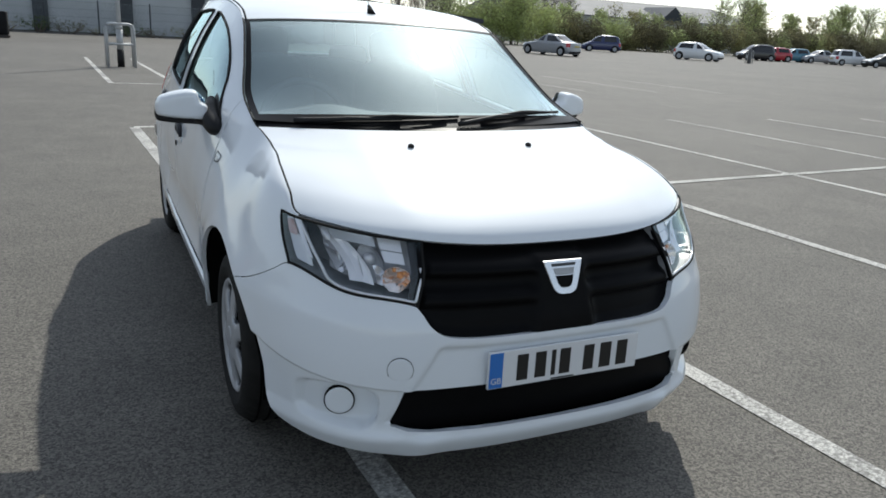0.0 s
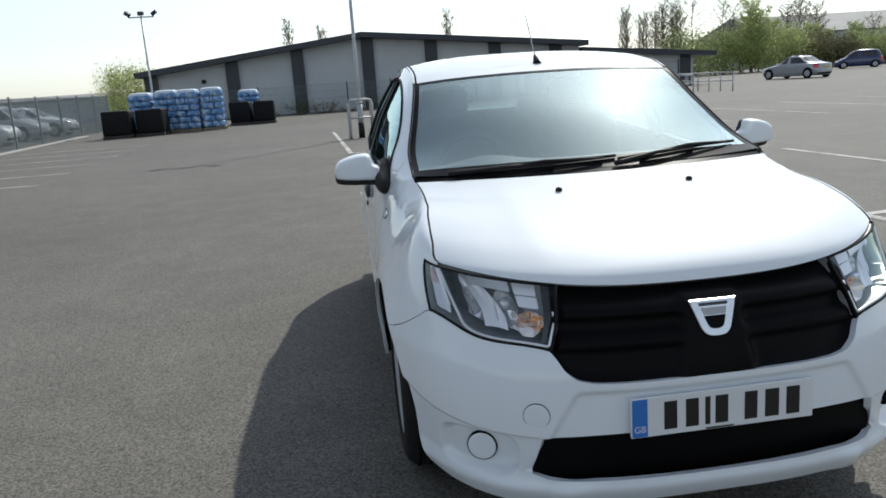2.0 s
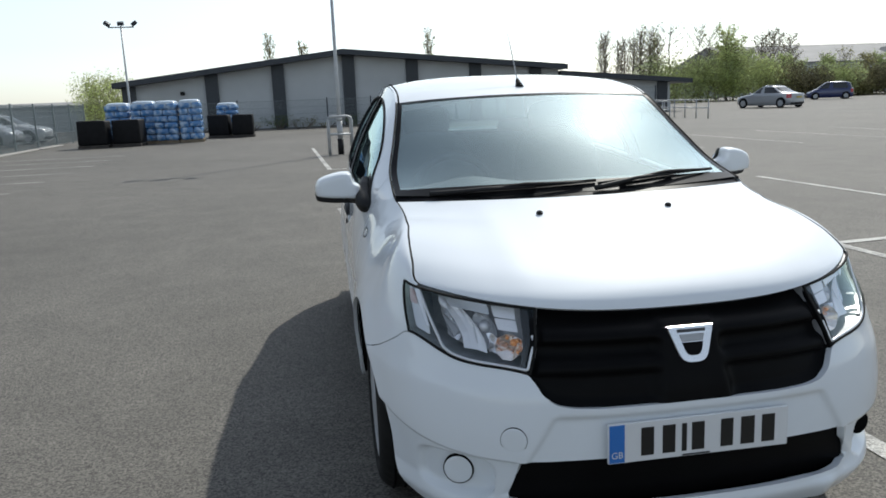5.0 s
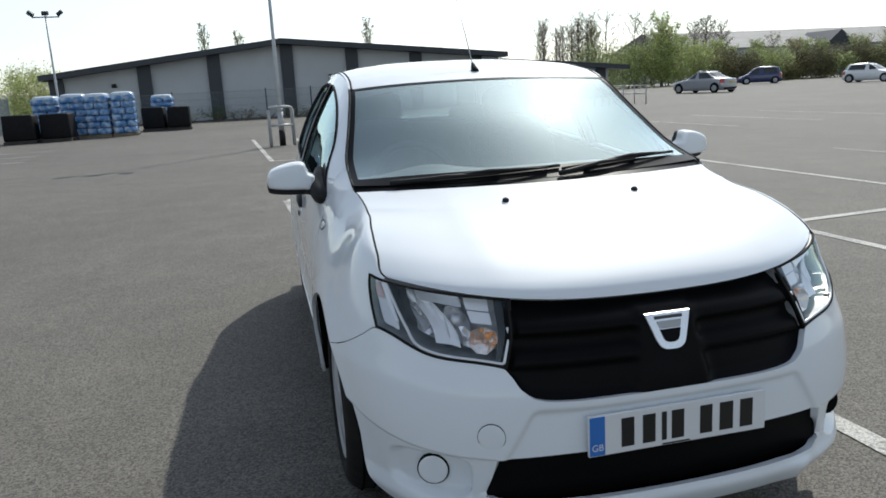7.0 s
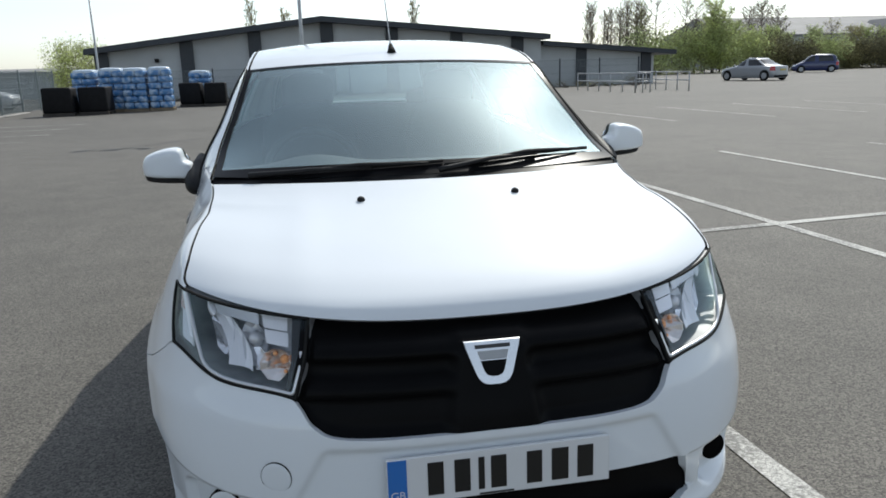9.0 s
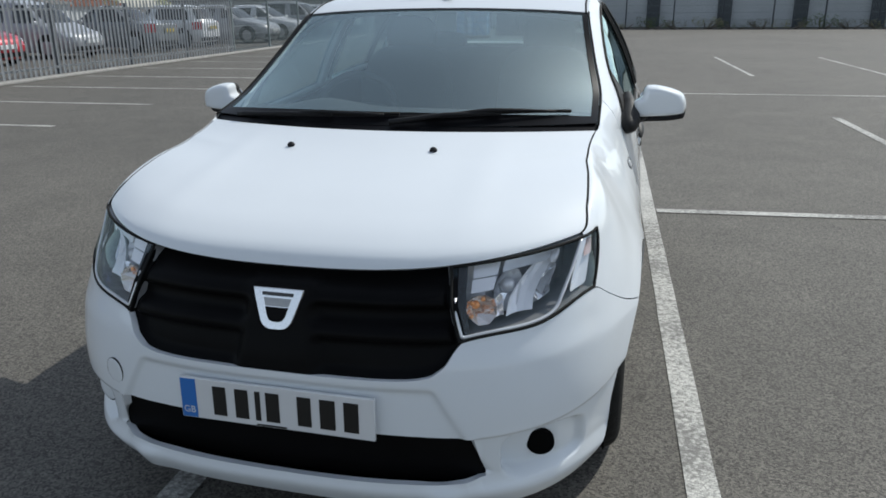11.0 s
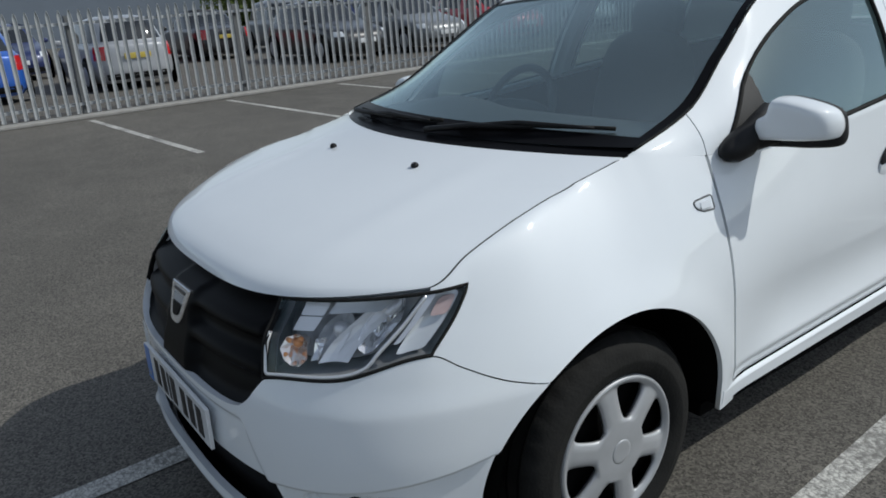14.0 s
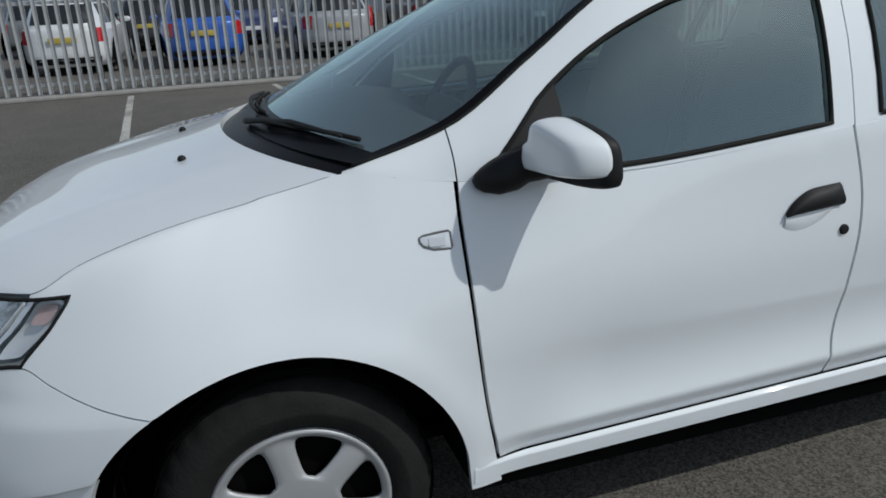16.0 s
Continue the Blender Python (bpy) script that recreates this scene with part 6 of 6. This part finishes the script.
# ---- parked cars ----
def parked_car(name, label, place, heading, paint, length=4.1, width=1.74, height=1.48, boot=False, tall=False, group="parked cars"):
    """A parked car, its nose along heading (degrees from +y, counter-clockwise), its middle at place."""
    c = thing(name, label, "car", group, Matrix.Translation(place) @ pose(0, 0, 0, 0, 0, heading))
    hw, h, L = width / 2, height, length / 2
    belt = 0.62 * h if not tall else 0.58 * h
    hood = L * (0.46 if not tall else 0.60)
    nose = spline((0.16, L - 0.14), (0.3, L - 0.02), (0.48, L), (0.62, L - 0.05), (0.72, L - 0.16), (0.80, L - 0.45), (belt, hood + 0.08), (belt + 0.03, hood), (h - 0.16, hood - 0.70), (h - 0.05, hood - 1.0), (h, hood - 1.42))
    back = L - 0.40 if boot else L - 0.10
    slope = 0.92 if boot else 0.24
    tail = spline((0.16, L - 0.14), (0.32, L), (0.6, L - 0.02), (belt - 0.02, L - 0.05), (belt + 0.02, back), (h - 0.16, back - slope), (h - 0.05, back - slope - 0.2), (h, back - slope - 0.62))
    wide = spline((0.16, hw - 0.10), (0.3, hw - 0.02), (0.55, hw), (belt - 0.08, hw - 0.02), (belt, hw - 0.05), (h - 0.16, hw - 0.21), (h - 0.05, hw - 0.28), (h, hw - 0.5))

    def ring(z, th, lift=0.0):
        n = 5.0 if z < belt else 4.0
        s, k = math.sin(th), math.cos(th)
        x = (wide(z) + lift) * math.copysign(abs(s) ** (2 / n), s)
        y = ((nose(z) if k > 0 else tail(z)) + lift) * math.copysign(abs(k) ** (2 / n), k)
        return Vector((x, y, z))
    zs = sorted([0.16, 0.22, 0.3, 0.4, 0.5, 0.6, 0.66, 0.72, 0.76, 0.80, 0.84, belt - 0.02, belt, belt + 0.015, belt + 0.03] + [belt + 0.03 + (h - belt - 0.03) * k / 8 for k in range(1, 9)])
    bm = bmesh.new()
    n = 56
    ths = [2 * math.pi * k / n for k in range(n + 1)]
    rows = [[ring(z, t) for t in ths] for z in zs]
    grid(bm, rows)
    bmesh.ops.remove_doubles(bm, verts=bm.verts, dist=1e-4)
    bm.faces.new([v for v in bm.verts if abs(v.co.z - h) < 1e-5])
    bmesh.ops.recalc_face_normals(bm, faces=bm.faces)
    part("body", bm, paint, c)

    def window(side, z0, z1, t0, t1):
        bm = bmesh.new()
        grid(bm, [[ring(z0 + (z1 - z0) * j / 6, t0 + (t1 - t0) * i / 12, 0.004) for i in range(13)] for j in range(7)])
        part(side, finish(bm, lambda p: Vector((p.x, p.y, 0.2)), 0), CARGLASS, c)
    lo, hi = belt + 0.05, h - 0.13
    window("windscreen", lo, hi, -0.62, 0.62)
    window("rear_window", lo + 0.02, hi, math.pi - 0.58, math.pi + 0.58)
    for s in (1, -1):
        window("side_window", lo, hi, s * 0.90, s * 1.56)
        window("side_window", lo, hi, s * 1.585, s * 2.26)
        bm = bmesh.new()
        grid(bm, [[ring(z, s * t, 0.006) for t in (0.34, 0.44, 0.54, 0.66, 0.8)] for z in (0.60, 0.66, 0.72)])
        part("headlamp", finish(bm, lambda p: Vector((p.x, p.y, 0)), 0.01), RIBBED, c)
        bm = bmesh.new()
        grid(bm, [[ring(z, math.pi + s * t, 0.006) for t in (0.42, 0.52, 0.62, 0.74, 0.86)] for z in (0.62, 0.72, 0.82, belt - 0.02)])
        part("tail_lamp", finish(bm, lambda p: Vector((p.x, p.y, 0)), 0.01), RED, c)
        bm = blob(bmesh.new(), (s * (hw + 0.06), hood - 0.25, belt + 0.06), (0.09, 0.05, 0.06), 3)
        part("door_mirror", bm, paint, c)
        for y in (L - 0.80, -L + 0.72):
            # flat near-black disc paints the shade inside the arch
            bm = bmesh.new()
            ring_disc(bm, pose(s * (hw - 0.012), y, 0.33, 0, 90 * s, 0), 0.355, 0.016)
            part("wheel_arch", bm, DARK, c)
            bm = bmesh.new()
            ring_disc(bm, pose(s * (hw + 0.004), y, 0.31, 0, 90 * s, 0), 0.31, 0.02)
            w = part("wheel", bm, RUBBER, c)
            bm = bmesh.new()
            ring_disc(bm, pose(s * (hw + 0.018), y, 0.31, 0, 90 * s, 0), 0.2, 0.012)
            part("wheel_cover", bm, SILVER, w)
    for y, s in ((L, 1), (-L, -1)):
        bm = bmesh.new()
        box(bm, -0.26, 0.26, s * (L + 0.012) - 0.008, s * (L + 0.012) + 0.008, 0.42 if s > 0 else 0.62, 0.53 if s > 0 else 0.73, 0.003)
        part("number_plate", bm, WHITE_PLATE if s > 0 else YELLOW_PLATE, c)
        bm = bmesh.new()
        grid(bm, [[ring(z, (0 if s > 0 else math.pi) + t, 0.008) for t in (-0.5, -0.3, -0.1, 0.1, 0.3, 0.5)] for z in (0.22, 0.28, 0.34)])
        part("bumper_insert", finish(bm, lambda p: Vector((p.x, p.y, 0)), 0.01), BLACK, c)
    return c


CARGLASS = material("dark_tinted_glass", (0.012, 0.014, 0.016), rough=0.04, spec=0.8, vary=0.1)
YELLOW_PLATE = material("yellow_plate_acrylic", (0.50, 0.39, 0.08), rough=0.3, vary=0.03)
COLOURS = {k: material(k + "_car_paint", v, rough=0.35, coat=0.8, metal=0.15, vary=0.03) for k, v in dict(
    white=(0.72, 0.73, 0.74), silver=(0.34, 0.35, 0.37), grey=(0.16, 0.17, 0.18), blue=(0.02, 0.10, 0.42), red=(0.42, 0.015, 0.03),
    navy=(0.015, 0.025, 0.10), teal=(0.06, 0.20, 0.28), black=(0.012, 0.012, 0.014)).items()}
for x, y, heading, colour, boot, tall, kind in (
        (-16.4, -2.4, 88, "white", False, False, "hatchback"), (-16.3, 0.1, 92, "blue", False, False, "hatchback"), (-16.4, 2.95, 91, "silver", False, False, "hatchback"),
        (-16.6, 8.4, -88, "black", False, False, "hatchback"), (-16.5, 10.9, -90, "grey", False, False, "hatchback"), (-16.6, 13.9, -91, "red", False, False, "hatchback"),
        (-16.8, 17.2, -90, "silver", False, True, "people carrier"), (-16.5, 20.4, 90, "grey", True, False, "saloon car"), (-16.5, 23.4, 90, "white", False, False, "hatchback"),
        (-15.6, 26.6, -90, "silver", False, False, "hatchback"), (-15.6, 29.6, -90, "white", False, False, "hatchback"), (-15.7, 33.2, -90, "silver", False, True, "estate car"), (-15.6, 36.8, -90, "white", False, False, "hatchback"), (-16.4, -5.4, 90, "black", True, False, "saloon car"),
        (-22.6, 4.4, 90, "red", False, False, "hatchback"), (-22.6, 7.2, 90, "black", True, False, "saloon car"), (-22.4, 1.6, -90, "navy", False, False, "hatchback"),
        (-22.6, -1.2, 90, "black", False, False, "hatchback"), (-22.4, 10.1, -90, "grey", False, True, "people carrier"), (-22.5, 13.0, -90, "navy", False, False, "hatchback"),
        (-22.5, 16.0, -90, "silver", False, False, "hatchback"), (-22.6, 18.8, -90, "black", False, False, "hatchback"), (-22.5, 21.7, 90, "grey", False, True, "people carrier"),
        (-22.5, -4.0, 90, "grey", False, False, "hatchback")):
    parked_car("parked_car", f"{colour} {kind} parked behind the steel fence", Vector((x, y, 0)), heading, COLOURS[colour],
               4.4 if boot else 4.05, 1.74, 1.62 if tall else 1.46, boot, tall, "cars behind the fence")
for x, y, heading, colour, boot, tall, words in (
        (29.2, 44.5, 18, "silver", True, False, "silver saloon car standing alone in the car park"), (47.5, 63.5, 60, "navy", False, True, "dark blue people carrier beside the hedge"),
        (46.2, 48.0, -155, "white", False, False, "white hatchback crossing the empty car park"), (64.0, 58.5, 70, "black", False, True, "black off-roader parked by the trees"),
        (66.5, 58.5, 72, "red", False, False, "red hatchback parked by the trees"), (70.0, 59.0, 72, "teal", False, False, "teal hatchback parked by the trees"),
        (72.5, 57.5, 72, "silver", True, False, "silver saloon car parked by the trees"), (73.5, 54.5, -110, "white", False, True, "white off-roader parked by the trees"),
        (74.0, 51.0, 70, "black", False, False, "black hatchback parked by the trees")):
    parked_car("parked_car", words, Vector((x, y, 0)), heading, COLOURS[colour], 4.5 if boot else 4.1, 1.76, 1.65 if tall else 1.47, boot, tall, "cars across the car park")

# ---- trolley rails ----
def trolley_rail(x0, y0, x1, y1):
    r = thing("trolley_rail", "galvanised tube trolley park rail", "rail", "trolley rails")
    a, b = Vector((x0, y0, 0)), Vector((x1, y1, 0))
    n = max(2, int((b - a).length / 1.1))
    for k in range(n + 1):
        p = a.lerp(b, k / n)
        part("post", tube(bmesh.new(), [p, p + Vector((0, 0, 0.86))], 0.03, 8), STEEL, r)
    for z in (0.5, 0.88):
        part("bar", tube(bmesh.new(), [a + Vector((0, 0, z)), b + Vector((0, 0, z))], 0.028, 8), STEEL, r)


trolley_rail(14.3, 37.4, 14.9, 31.4)
trolley_rail(17.6, 37.2, 17.5, 31.2)
trolley_rail(14.9, 31.4, 15.6, 31.3)
hoop(Vector((50.2, 46.2, 0)), 30)
bollard = thing("bollard", "short dark grey steel post inside a hoop barrier", "bollard", m=Matrix.Translation((50.2, 46.2, 0)))
part("post", tube(bmesh.new(), [(0, 0, 0), (0, 0, 1.15), (0, 0, 1.2)], [0.13, 0.13, 0.10], 12), DARK_STEEL, bollard)

# ---- behind the fence: sheds, hedges, trees ----
SLATE = material("blue_grey_shed_cladding", (0.13, 0.155, 0.19), rough=0.5, vary=0.06, scale=0.5)
BRICKY = material("red_brown_roof_tiles", (0.22, 0.10, 0.07), rough=0.85, vary=0.2, scale=2)


def shed(label, x0, x1, y0, y1, eaves, ridge, wall_mat, roof_mat):
    s = thing("shed", label, "building")
    part("wall", box(bmesh.new(), x0, x1, y0, y1, 0, eaves), wall_mat, s, smooth=False)
    bm = bmesh.new()
    ym = (y0 + y1) / 2
    prof = [(y0 - 0.4, eaves - 0.1), (y0 - 0.4, eaves + 0.08), (ym, ridge), (y1 + 0.4, eaves + 0.08), (y1 + 0.4, eaves - 0.1)]
    rows = [[Vector((x, y, z)) for y, z in prof] for x in (x0 - 0.3, x1 + 0.3)]
    grid(bm, rows)
    bm.faces.new([bm.verts[k] for k in range(0)] or [v for v in bm.verts if v.co.x < x0])
    bm.faces.new([v for v in bm.verts if v.co.x > x1])
    part("roof", bm, roof_mat, s, smooth=False)


shed("long blue-grey industrial shed behind the parked cars", -70, -46, -30, 19.3, 3.9, 5.6, SLATE, ROOFING)
shed("low pale building with a shallow roof", -60, -46, 42.5, 54, 1.75, 2.35, CLAD, ROOFING)
shed("low house with a red-brown tiled roof", -62, -50, 58, 66, 1.6, 2.7, CLAD, BRICKY)
shed("wide pale grey roofed store beyond the trees", 64, 112, 104, 130, 4.8, 8.1, CLAD, ROOFING)
gable = thing("roof_gable", "dark boarded triangular gable on the store roof", "gable")
part("gable_wall", outline_plate([(3.1, 4.6), (0.0, 7.1), (-3.1, 4.6)], 0.0, 8.0), NAVY, gable, smooth=False)
gable.matrix_world = Matrix.Translation((91.5, 103.2, 0))
shed("low pale shed beyond the fence", -40, -18, 60, 70, 1.9, 2.3, CLAD, ROOFING)
for k in range(13):
    y = 17 + k * 2.6
    if 29 < y < 33.5 or y > 39.5:
        continue
    bush(Vector((-43 + rng.uniform(-1, 1), y, 0)), 3.2, 3.2, rng.uniform(2.3, 3.2), (MOSSY, MOSSY, HEDGE)[k % 3], 5200, 500 + k, "dense green hedge shrub behind the parked cars")
for k, (y, h) in enumerate(((22, 3.7), (29, 4.0), (33, 3.6), (36.5, 4.6), (43, 3.6), (48.5, 4.2), (60, 3.6), (68, 4.0))):
    tree(Vector((-46, y, 0)), h, h * 0.34, (OLIVE, LEAF)[k % 2], (4000, 1500, 4000, 400, 4000, 200, 900, 2500)[k], 0.06, seed=700 + k, label="small tree in thin spring leaf behind the fence")
for k in range(22):
    bush(Vector((-10.4 + k * 1.45, 43.0 + rng.uniform(-0.25, 0.25), 0)), 1.6, 0.5, rng.uniform(0.35, 0.8), (HEDGE, OLIVE, MOSSY)[k % 3], 700, 800 + k, "low weedy scrub along the warehouse verge")
